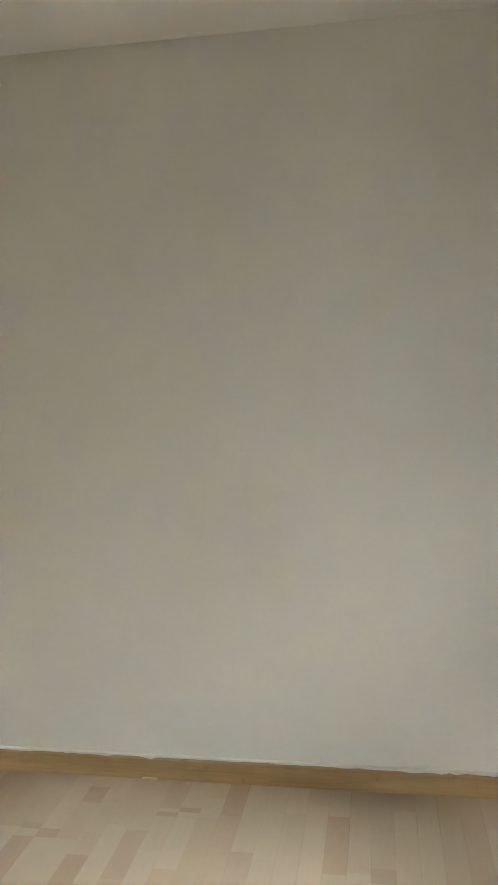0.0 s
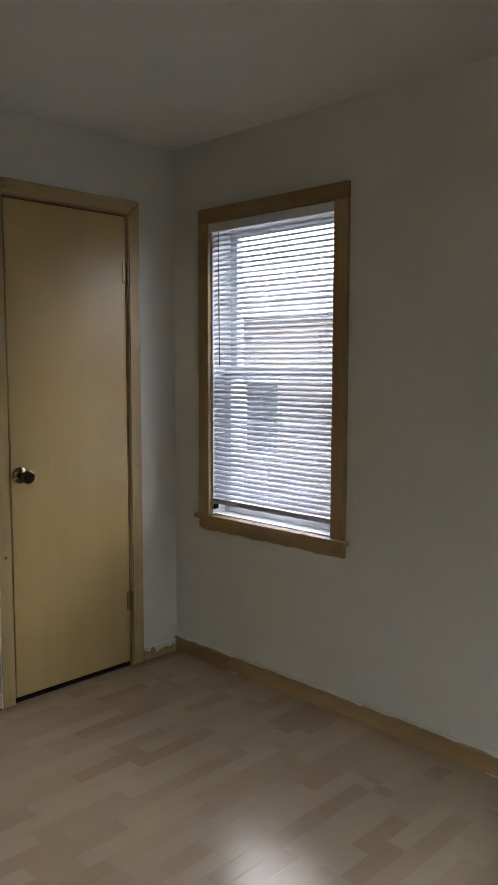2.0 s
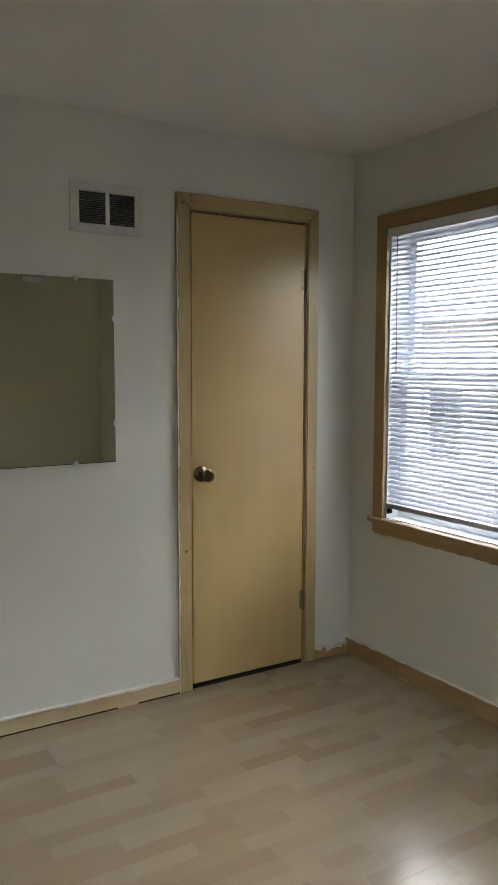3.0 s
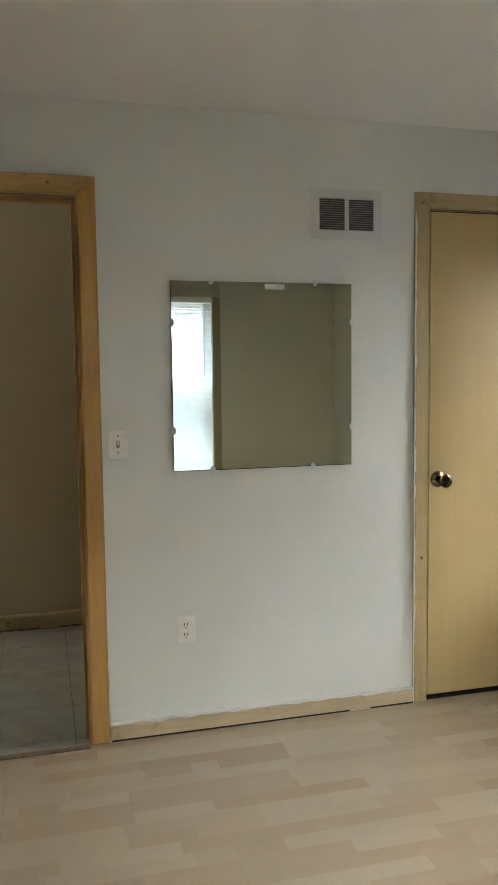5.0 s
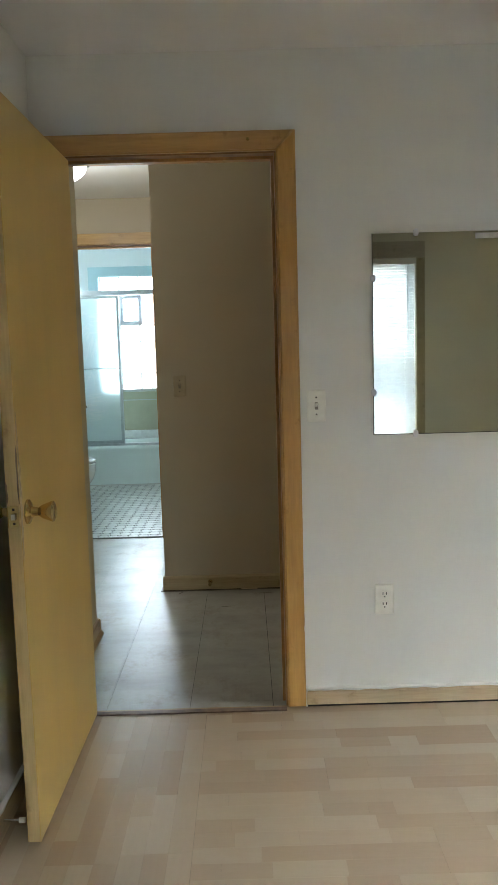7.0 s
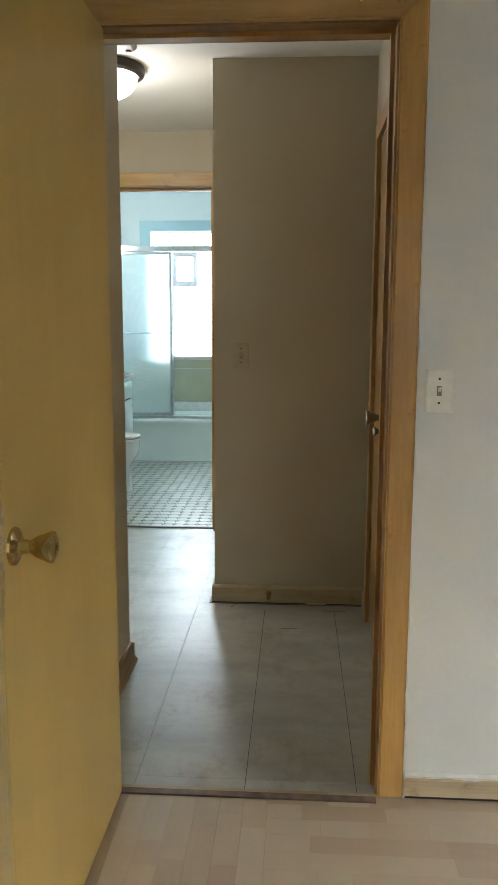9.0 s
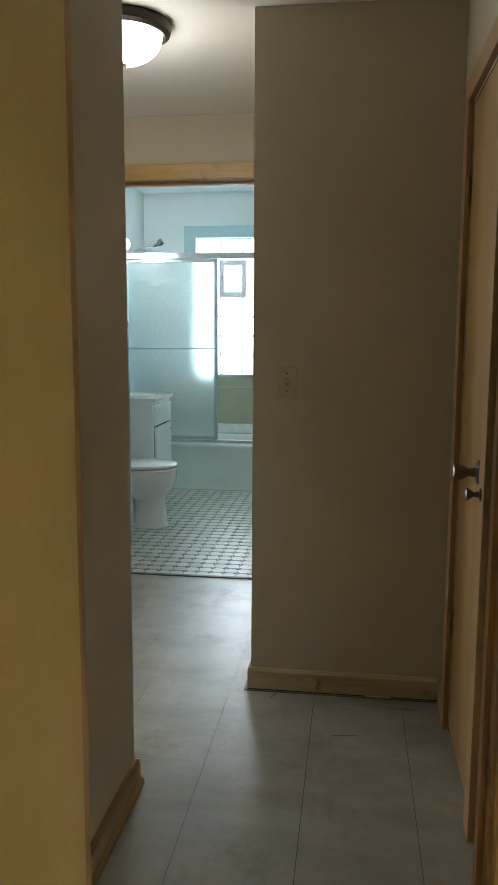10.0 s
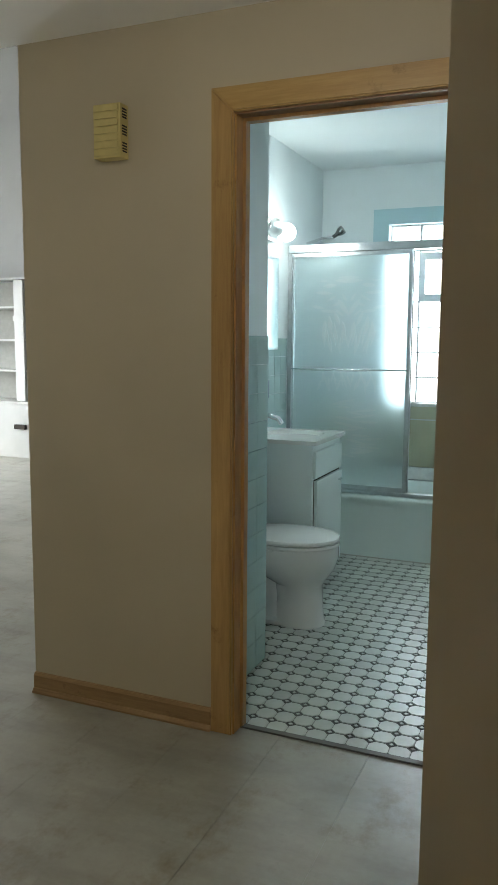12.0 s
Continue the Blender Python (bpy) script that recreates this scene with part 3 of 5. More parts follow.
boxes("dark_reveal", [(CLX0 - 0.001, CLX0 + 0.004, 0.006, 0.012, 0.001, CLZ), (CLX1 - 0.004, CLX1 + 0.001, 0.006, 0.012, 0.001, CLZ), (CLX0, CLX1, 0.006, 0.012, CLZ - 0.005, CLZ)], DARK, d, "dark gap round the leaf")
knob(d, pose(CLX0 + 0.045, -0.004, 0.945, 90, 0, 0), plain("antique_brass", (0.16, 0.12, 0.07), 0.2, 1.0), "round antique brass knob")
hinge(d, pose(CLX1 + 0.001, -0.012, 1.79))
hinge(d, pose(CLX1 + 0.001, -0.012, 0.31))
structure("floor_closet", [(CLX0 - 0.1, XR, 0.0, 0.7, -0.03, -0.002)], DARK)

# bedroom door, open at a right angle
DX = -0.678
d = thing("bedroom_door", "plain birch veneer bedroom door standing open", "door", m=Matrix.Translation((DX, -0.03, 0)) @ pose(0, 0, 0, 0, 0, -0.8) @ Matrix.Translation((-DX, 0.03, 0)))
boxes("leaf", [(DX - 0.036, DX, -0.815, -0.052, 0.012, OPZ - 0.02)], BIRCHWARM, d, "flat birch veneer leaf", 0.0015)
boxes("worn_edge", [(DX - 0.034, DX - 0.002, -0.8165, -0.8150, 0.014, OPZ - 0.022)], wood("bare_edge_wood", (0.60, 0.45, 0.22), (0.46, 0.32, 0.14), "z"), d, "worn solid wood edge")
knob(d, pose(DX, -0.755, 0.925, 90, 0, 90))
knob(d, pose(DX - 0.036, -0.755, 0.925, 90, 0, -90))
bm = bmesh.new()
prism(bm, rounded(0.025, 0.057, 0.005, 3), Matrix(((1, 0, 0, DX - 0.018), (0, 0, -1, -0.8165), (0, 1, 0, 0.925), (0, 0, 0, 1))), 0.0015)
latch = part("latch_plate", bm, BRASS, d, "brass latch plate on the door edge")
boxes("latch_bolt", [(DX - 0.024, DX - 0.012, -0.826, -0.818, 0.917, 0.933)], CHROME, latch, "sprung latch bolt", 0.002)
boxes("screw", [(DX - 0.021, DX - 0.015, -0.8190, -0.818, 0.903, 0.909), (DX - 0.021, DX - 0.015, -0.8190, -0.818, 0.941, 0.947)], BRONZE, latch, "dark screw")
rp = random.Random(21)


def ragged(z0, z1, w0, w1):
    """A strip with one straight and one ragged edge, as (across, up) points."""
    pts, z = [(0.0, z0)], z0
    while z < z1:
        f = math.sin(math.pi * (z - z0) / (z1 - z0)) ** 0.5
        pts.append((w0 + (w1 - w0) * f * rp.uniform(0.5, 1.0), z))
        z += rp.uniform(0.012, 0.03)
    return pts + [(0.0, z1)]


bm = bmesh.new()
prism(bm, ragged(0.80, 1.20, 0.002, 0.022), Matrix(((0, 0, 1, DX - 0.0004), (1, 0, 0, -0.8148), (0, 1, 0, 0), (0, 0, 0, 1))), 0.0008)
part("worn_patch", bm, plain("bare_rubbed_wood", (0.47, 0.36, 0.22), 0.7, 0, 0.3, 60), d, "rubbed bare wood beside the knob")
bm = bmesh.new()
prism(bm, ragged(0.958, 1.115, 0.0015, 0.005), Matrix(((-1, 0, 0, DX - 0.001), (0, 0, -1, -0.8160), (0, 1, 0, 0), (0, 0, 0, 1))), 0.0012)
prism(bm, ragged(0.955, 1.02, 0.002, 0.007), Matrix(((1, 0, 0, DX - 0.036), (0, 0, -1, -0.8160), (0, 1, 0, 0), (0, 0, 0, 1))), 0.0012)
part("grease_stain", bm, plain("dark_grease", (0.15, 0.10, 0.055), 0.6, 0, 0.4, 60), d, "dark grease round the latch")
for z in (0.25, 1.78):
    hinge(d, pose(OPX0 - 0.002, -0.024, z))
s = thing("door_stop_spring", "white tipped spring door stop on the baseboard", "door stop")
bm = bmesh.new()
tube(bm, [(XL + 0.016, -0.77, 0.05), (XL + 0.06, -0.77, 0.05)], 0.004, 8)
part("rod", bm, CHROME, s, "", True)
bm = bmesh.new()
tube(bm, [(XL + 0.06, -0.77, 0.05), (XL + 0.076, -0.77, 0.05)], 0.008, 10)
part("tip", bm, WHITE, s, "white rubber tip", True)

# narrow linen door in the hall
d = thing("linen_door", "narrow brown wood linen closet door, shut", "door")
boxes("leaf", [(XRH + 0.001, XRH + 0.03, LY0 + 0.004, LY1 - 0.003, 0.012, 2.026)], BROWN, d, "flat veneer leaf", 0.002)
knob(d, pose(XRH, 0.86, 0.96, 90, 0, -90), plain("worn_nickel", (0.16, 0.14, 0.11), 0.33, 1.0), "tarnished metal knob")
hinge(d, pose(XRH - 0.006, LY1 + 0.002, 0.38, 0, 0, 90))
hinge(d, pose(XRH - 0.006, LY1 + 0.002, 1.77, 0, 0, 90))
c = thing("casing_linen_door", "honey pine casing of the linen closet", "trim", kind="structure")
boxes("jamb_board", [(XRH - 0.020, XRH, LY0 - 0.086, LY0 - 0.004, 0, 2.036)], BROWNUP, c, "upright pine board", 0.005)
boxes("jamb_board", [(XRH - 0.018, XRH, LY1 + 0.004, LY1 + 0.080, 0, 2.036)], BROWNUP, c, "upright pine board", 0.004)
boxes("head_board", [(XRH - 0.018, XRH, LY0 - 0.086, LY1 + 0.080, 2.037, 2.105)], BROWNLEVEL, c, "level pine board", 0.004)
boxes("dark_reveal", [(XRH + 0.001, XRH + 0.01, LY0, LY0 + 0.004, 0.001, 2.03), (XRH + 0.001, XRH + 0.01, LY1 - 0.003, LY1, 0.001, 2.03), (XRH + 0.001, XRH + 0.01, LY0 + 0.004, LY1 - 0.003, 2.026, 2.03)], DARK, c, "dark gap round the door leaf")
dk = thing("small_knob", "small dark metal knob screwed to the linen closet casing", "knob")
bm = bmesh.new()
lathe(bm, [(0, 0), (0.017, 0), (0.016, 0.003), (0.008, 0.006), (0.0065, 0.018), (0.010, 0.022), (0.0165, 0.032), (0.018, 0.036), (0.012, 0.040), (0, 0.040)], pose(XRH - 0.020, LY0 - 0.045, 0.93, 90, 0, -90), 22)
part("knob_body", bm, plain("dark_nickel", (0.13, 0.11, 0.09), 0.33, 1.0), dk, "tarnished dark metal", True)
# Unseen shell behind the linen door, added to shut out light.
structure("closet_linen_ceiling", [(XRH + WT, XRH + 0.55, 0.6, 1.4, HZ, HZ + 0.1)], HALLW)
structure("closet_linen_back", [(XRH + 0.5, XRH + 0.55, 0.6, 1.4, 0, HZ), (XRH + WT, XRH + 0.5, 0.6, 0.65, 0, HZ), (XRH + WT, XRH + 0.5, 1.35, 1.4, 0, HZ)], HALLW)


# ---- windows ----
def window(name, label, m, w, zs, z1, wall=0.2, up=None, head=0.064, head_wood=None):
    """Double-hung sash window with casing, stool and apron. Local x runs along the wall, y into the wall."""
    th = thing(name, label, "window", kind="structure", m=m)
    cw = 0.062
    up = up or TRIMW
    cas = boxes("casing", [(-cw, 0.004, -0.018, 0, zs, z1)], up, th, "honey pine window casing", 0.003)
    boxes("casing", [(w - 0.004, w + cw, -0.018, 0, zs, z1)], up, th, "honey pine window casing", 0.003)
    boxes("casing", [(-cw, w + cw, -0.018, 0, z1 + 0.001, z1 + head)], head_wood or (TRIMY if abs(m[0][1]) > 0.5 else up), th, "honey pine window casing", 0.003)
    hw = TRIMY if abs(m[0][1]) > 0.5 else TRIMX
    boxes("stool", [(-cw - 0.014, w + cw + 0.014, -0.040, 0.004, zs - 0.02, zs)], hw, th, "projecting pine stool", 0.005)
    bm = bmesh.new()
    ra = random.Random(17)
    pts, x = [(-cw, -0.021), (-cw, -0.066)], -cw + 0.03
    while x < w + cw - 0.01:
        pts.append((x, -0.068 - ra.uniform(0.0, 0.007)))
        x += ra.uniform(0.012, 0.04)
    prism(bm, pts + [(w + cw, -0.070), (w + cw, -0.021)], Matrix(((1, 0, 0, 0), (0, 0, 1, -0.016), (0, 1, 0, zs), (0, 0, 0, 1))), 0.015)
    part("apron", bm, hw, th, "worn pine apron board")
    boxes("reveal", [(0.0, 0.012, 0.003, wall, zs, z1), (w - 0.012, w, 0.003, wall, zs, z1), (0.012, w - 0.012, 0.003, wall, z1 - 0.012, z1), (0.012, w - 0.012, 0.005, wall, zs - 0.02, zs + 0.004)], VINYL, th, "white window lining")
    mid = (zs + z1) / 2 - 0.01
    for nm, y, za, zb in (("lower_sash", 0.075, zs + 0.004, mid + 0.02), ("upper_sash", 0.115, mid - 0.02, z1 - 0.012)):
        s = boxes(nm, [(0.012, 0.055, y, y + 0.032, za, zb), (w - 0.055, w - 0.012, y, y + 0.032, za, zb), (0.055, w - 0.055, y, y + 0.032, za, za + 0.045), (0.055, w - 0.055, y, y + 0.032, zb - 0.04, zb)], VINYL, th, "white vinyl sash", 0.003)
        p = boxes("pane", [(0.05, w - 0.05, y + 0.014, y + 0.018, za + 0.04, zb - 0.035)], GLASS, s, "clear glass pane")
        p.visible_shadow = False
    return th


def blind(name, label, m, w, z0, z1, tilt=30, mat=None):
    th = thing(name, label, "blind", "window blinds", m=m)
    boxes("headrail", [(0.003, w - 0.008, -0.004, 0.036, z1 - 0.028, z1)], VINYL, th, "white steel headrail", 0.003)
    boxes("valance", [(0.002, w - 0.005, -0.014, -0.008, z1 - 0.034, z1 + 0.003)], VINYL, th, "white valance strip", 0.002)
    boxes("bottom_rail", [(0.004, w - 0.018, 0.003, 0.031, z0, z0 + 0.022)], plain("rail_grey", (0.5, 0.53, 0.58), 0.4), th, "grey bottom rail", 0.004)
    bm = bmesh.new()
    a = radians(tilt)
    n = 5
    top, bot = [], []
    for k in range(n + 1):
        u = (k / n - 0.5) * 0.025
        c = 0.0014 * (1 - (2 * k / n - 1) ** 2)
        y, z = u * math.cos(a) - c * math.sin(a), u * math.sin(a) + c * math.cos(a)
        top.append((y, z + 0.0003))
        bot.append((y, z - 0.0003))
    prism(bm, top + bot[::-1], Matrix(((0, 0, 1, 0.004), (1, 0, 0, 0.016), (0, 1, 0, 0), (0, 0, 0, 1))), w - 0.022)
    me = mesh_of("slat", bm, mat or SLAT)
    rnd = random.Random(7)
    z = z1 - 0.046
    while z > z0 + 0.024:
        s = new("slat", me)
        s.parent = th
        s.matrix_basis = pose(rnd.uniform(-0.001, 0.001), 0, z, rnd.uniform(-2, 2), rnd.uniform(-0.06, 0.06), 0)
        z -= 0.0215
    for x in (0.09, w / 2, w - 0.09):
        bm = bmesh.new()
        tube(bm, [(x, 0.004, z0 + 0.01), (x, 0.004, z1 - 0.03)], 0.0007, 4)
        tube(bm, [(x, 0.028, z0 + 0.01), (x, 0.028, z1 - 0.03)], 0.0007, 4)
        part("ladder_cord", bm, VINYL, th, "thin ladder cord")
    bm = bmesh.new()
    tube(bm, [(0.07, -0.016, z1 - 0.034), (0.073, -0.012, z1 - 0.62)], 0.003, 6)
    part("tilt_wand", bm, plain("wand_grey", (0.3, 0.32, 0.35), 0.2), th, "clear plastic tilt wand", True)
    boxes("hold_down_bracket", [(0.013, 0.022, 0.004, 0.028, z0 - 0.026, z0 - 0.004)], DARK, th, "small dark hold-down bracket")
    return th


ME = Matrix(((0, 1, 0, XR), (-1, 0, 0, WY1), (0, 0, 1, 0), (0, 0, 0, 1)))
window("window_east", "double-hung white window in a honey pine casing", ME, WY1 - WY0, WZ0, WZ1)
blind("mini_blind", "white mini blind lowered over the bedroom window, slats open", ME, WY1 - WY0, 0.760, WZ1 - 0.006, 36)
MS = Matrix(((-1, 0, 0, W2X1), (0, -1, 0, YB), (0, 0, 1, 0), (0, 0, 0, 1)))
window("window_south", "double-hung white window seen in the mirror", MS, W2X1 - W2X0, W2Z0, W2Z1, up=FADED, head=0.125, head_wood=wood("grey_painted_head_board", (0.56, 0.55, 0.52), (0.44, 0.43, 0.40), "x"))
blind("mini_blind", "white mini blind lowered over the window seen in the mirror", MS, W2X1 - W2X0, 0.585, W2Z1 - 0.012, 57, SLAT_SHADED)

# ---- neighbouring house outside ----
h = thing("neighbour_house", "brick neighbouring house with a dark window", "house")
bk = M("brick_wall", (0.2, 0.12, 0.1), 0.9)
bt = bk.n("ShaderNodeTexBrick", Scale=1.0)
bt.inputs["Color1"].default_value, bt.inputs["Color2"].default_value, bt.inputs["Mortar"].default_value = (0.22, 0.14, 0.13, 1), (0.17, 0.11, 0.10, 1), (0.22, 0.19, 0.18, 1)
bt.inputs["Brick Width"].default_value, bt.inputs["Row Height"].default_value, bt.inputs["Mortar Size"].default_value = 0.21, 0.075, 0.008
mp = bk.n("ShaderNodeMapping", Rotation=(radians(90), 0, radians(90)))
gg = bk.n("ShaderNodeNewGeometry")
bk.link(gg.outputs["Position"], mp.inputs[0])
bk.link(mp.outputs[0], bt.inputs[0])
bk.base(bt.outputs[0])
NX = 6.3
NWY0, NWY1, NWZ0, NWZ1 = 2.98, 3.62, 0.3, 1.22
boxes("wall", [(NX, NX + 0.3, -14, NWY0, -1.2, 1.9), (NX, NX + 0.3, NWY1, 14, -1.2, 1.9), (NX, NX + 0.3, NWY0, NWY1, -1.2, NWZ0), (NX, NX + 0.3, NWY0, NWY1, NWZ1, 1.9)], bk.m, h, "red brown brick wall")
boxes("eave", [(NX - 0.35, NX + 0.1, -14.2, 14.2, 1.9, 2.04)], VINYL, h, "white eave board")
wdw = boxes("window_frame", [(NX + 0.05, NX + 0.12, NWY0, NWY0 + 0.06, NWZ0, NWZ1), (NX + 0.05, NX + 0.12, NWY1 - 0.06, NWY1, NWZ0, NWZ1), (NX + 0.05, NX + 0.12, NWY0 + 0.06, NWY1 - 0.06, NWZ1 - 0.06, NWZ1), (NX + 0.05, NX + 0.12, NWY0 + 0.06, NWY1 - 0.06, NWZ0, NWZ0 + 0.06)], VINYL, h, "white window frame")
boxes("window_pane", [(NX + 0.08, NX + 0.09, NWY0 + 0.06, NWY1 - 0.06, NWZ0 + 0.06, NWZ1 - 0.06)], plain("dark_glass", (0.03, 0.035, 0.04), 0.08), wdw, "dark window pane")
bm = bmesh.new()
prism(bm, [(NX - 0.4, 2.04), (NX + 4, 2.9), (NX + 4, 2.04)], Matrix(((1, 0, 0, 0), (0, 0, 1, -14.2), (0, 1, 0, 0), (0, 0, 0, 1))), 28.4)
part("roof", bm, plain("grey_shingle", (0.25, 0.25, 0.26), 0.9), h, "grey shingle roof")


# ---- on the bedroom wall ----
def plate(name, label, category, m, mat, w=0.07, hh=0.115):
    th = thing(name, label, category, m=m)
    bm = bmesh.new()
    out, inn = rounded(w, hh, 0.004, 3), rounded(w - 0.008, hh - 0.008, 0.003, 3)
    mp = Matrix(((1, 0, 0, 0), (0, 0, -1, 0), (0, 1, 0, 0), (0, 0, 0, 1)))
    loft(bm, [[mp @ Vector((x, y, 0)) for x, y in out], [mp @ Vector((x, y, 0.003)) for x, y in out], [mp @ Vector((x, y, 0.0055)) for x, y in inn]])
    part("cover_plate", bm, mat, th, "smooth wall plate")
    return th


def switch(name, label, m, mat):
    th = plate(name, label, "light switch", m, mat)
    boxes("toggle_slot", [(-0.006, 0.006, -0.0065, -0.0045, -0.013, 0.013)], plain("switch_shadow", (0.25, 0.23, 0.18), 0.6), th, "toggle slot")
    bm = bmesh.new()
    prism(bm, [(-0.003, -0.004), (-0.017, 0.008), (-0.014, 0.011), (-0.003, 0.005)], Matrix(((0, 0, 1, -0.004), (1, 0, 0, -0.002), (0, 1, 0, 0), (0, 0, 0, 1))), 0.008)
    part("toggle", bm, mat, th, "toggle lever, up")
    for z in (-0.031, 0.031):
        bm = bmesh.new()
        lathe(bm, [(0, 0), (0.0032, 0), (0.0028, 0.0015), (0, 0.0018)], pose(0, -0.0052, z, 90, 0, 0), 10)
        part("screw", bm, BRONZE, th, "small dark screw", True)
    return th


switch("light_switch", "white toggle light switch beside the bedroom doorway", pose(0.163, 0, 1.135), WHITE)
switch("light_switch", "ivory toggle light switch on the hall wall", pose(-0.455, YH, 1.16), plain("aged_ivory", (0.42, 0.36, 0.235), 0.4))
o = plate("wall_outlet", "white duplex wall outlet low on the bedroom wall", "outlet", pose(0.405, 0, 0.405), WHITE)
for z in (-0.0195, 0.0195):
    bm = bmesh.new()
    prism(bm, rounded(0.034, 0.028, 0.012, 5), Matrix(((1, 0, 0, 0), (0, 0, -1, -0.0055), (0, 1, 0, z), (0, 0, 0, 1))), 0.002)
    sk = part("socket", bm, WHITE, o, "socket face")
    boxes("slot", [(-0.008, -0.005, -0.0082, -0.0070, z - 0.001, z + 0.009), (0.005, 0.008, -0.0082, -0.0070, z - 0.001, z + 0.009), (-0.002, 0.002, -0.0082, -0.0070, z - 0.011, z - 0.006)], DARK, sk, "dark socket slots")

mi = thing("wall_mirror", "frameless square wall mirror held by clear clips", "mirror")
MX0, MX1, MZ0, MZ1 = 0.371, 1.092, 1.025, 1.739
boxes("glass", [(MX0, MX1, -0.008, -0.002, MZ0, MZ1)], MIRROR, mi, "silvered mirror glass", 0.001)
boxes("edge", [(MX0 - 0.002, MX0, -0.0085, -0.002, MZ0, MZ1), (MX0, MX1, -0.0085, -0.002, MZ0 - 0.002, MZ0)], DARK, mi, "dark glass edge")
for x, z, ang in ((0.524, MZ1, 0), (0.939, MZ1, 0), (MX0, 1.583, 90), (MX1, 1.589, -90), (MX0, 1.178, 90), (MX1, 1.177, -90), (0.522, MZ0, 180), (0.927, MZ0, 180)):
    bm = bmesh.new()
    prism(bm, rounded(0.018, 0.026, 0.008, 4), Matrix(((1, 0, 0, 0), (0, 0, -1, 0), (0, 1, 0, 0), (0, 0, 0, 1))) @ Matrix.Translation((0, 0.0, 0.0)), 0.005)
    lathe(bm, [(0, 0.005), (0.004, 0.005), (0.003, 0.007), (0, 0.0075)], pose(0, 0, 0.006, 90, 0, 0), 8)
    for v in bm.verts:
        v.co = pose(x, -0.0085, z) @ v.co
    part("clip", bm, CLEAR, mi, "clear plastic mirror clip")
tp = thing("tape_strip", "strip of clear tape on the top edge of the mirror", "tape")
boxes("tape", [(0.735, 0.815, -0.0095, -0.0085, 1.712, 1.732)], CLEAR, tp)

ve = thing("wall_vent", "white wall register with two dark louvred grilles", "vent")
VX0, VX1, VZ0, VZ1 = 0.922, 1.222, 1.912, 2.105
bm = bmesh.new()
for b in ((VX0, VX1, -0.008, 0, VZ1 - 0.034, VZ1), (VX0, VX1, -0.008, 0, VZ0, VZ0 + 0.034), (VX0, VX0 + 0.038, -0.008, 0, VZ0 + 0.034, VZ1 - 0.034), (VX1 - 0.036, VX1, -0.008, 0, VZ0 + 0.034, VZ1 - 0.034), (1.066, 1.082, -0.008, 0, VZ0 + 0.034, VZ1 - 0.034)):
    box(bm, *b, 0.002)
part("frame", bm, paint("vent_white", (0.66, 0.65, 0.60), 0.4), ve, "painted steel register frame")
boxes("backing", [(VX0 + 0.01, VX1 - 0.01, 0.001, 0.003, VZ0 + 0.01, VZ1 - 0.01)], DARK, ve, "dark duct behind the louvres")
bm = bmesh.new()
prism(bm, [(-0.004, -0.0035), (0.0, 0.0035), (0.001, 0.003), (-0.003, -0.004)], Matrix(((0, 0, 1, 0), (1, 0, 0, 0), (0, 1, 0, 0), (0, 0, 0, 1))), 0.104)
lm = mesh_of("louvre", bm, plain("louvre_dark", (0.10, 0.09, 0.07), 0.5))
for x in (0.961, 1.083):
    for k in range(14):
        s = new("louvre", lm)
        s.parent = ve
        s.location = (x, -0.002, VZ0 + 0.040 + k * 0.0085)

# ---- hall fittings ----
la = thing("ceiling_light", "lit opal glass dome ceiling light with a dark bronze rim", "ceiling light")
LP = (-1.065, 1.57)
bm = bmesh.new()
lathe(bm, [(0.0, 0.0), (0.172, 0.0), (0.176, -0.012), (0.170, -0.034), (0.154, -0.044), (0.143, -0.040), (0.143, -0.002), (0, -0.002)], pose(LP[0], LP[1], HZ), 48)
part("rim", bm, BRONZE, la, "dark bronze rim", True)
bm = bmesh.new()
lathe(bm, [(0.142, -0.040)] + [(0.142 * math.cos(a), -0.040 - 0.098 * math.sin(a)) for a in (radians(10 * k) for k in range(1, 9))] + [(0.0, -0.138)], pose(LP[0], LP[1], HZ), 40)
part("dome", bm, GLOBE, la, "lit opal glass dome", True)
bm = bmesh.new()
lathe(bm, [(0, -0.136), (0.014, -0.137), (0.013, -0.146), (0.006, -0.152), (0, -0.153)], pose(LP[0], LP[1], HZ), 16)
part("finial", bm, BRONZE, la, "small bronze finial", True)
pl = new("hall_bulb", bpy.data.lights.new("hall_bulb", "POINT"))
pl.data.energy, pl.data.shadow_soft_size, pl.data.color = LAMP_HALL, 0.12, (1.0, 0.985, 0.96)
pl.location = (LP[0], LP[1], HZ - 0.24)

sd = thing("smoke_detector", "square ivory smoke detector on the hall ceiling", "smoke detector")
bm = bmesh.new()
mt = pose(-0.93, 1.20, HZ, 180, 0, 0)
loft(bm, [[mt @ Vector((x, y, 0)) for x, y in rounded(0.145, 0.145, 0.02)], [mt @ Vector((x, y, 0.03)) for x, y in rounded(0.145, 0.145, 0.02)], [mt @ Vector((x, y, 0.042)) for x, y in rounded(0.12, 0.12, 0.02)]])
part("case", bm, plain("aged_white_plastic", (0.42, 0.385, 0.31), 0.5), sd, "aged plastic case")
boxes("test_button", [(-0.90, -0.88, 1.235, 1.25, HZ - 0.046, HZ - 0.041)], DARK, sd, "small dark button")

ch = thing("door_chime", "yellowed slatted plastic door chime box", "door chime", m=pose(-1.912, YBW, 2.075))
bm = bmesh.new()
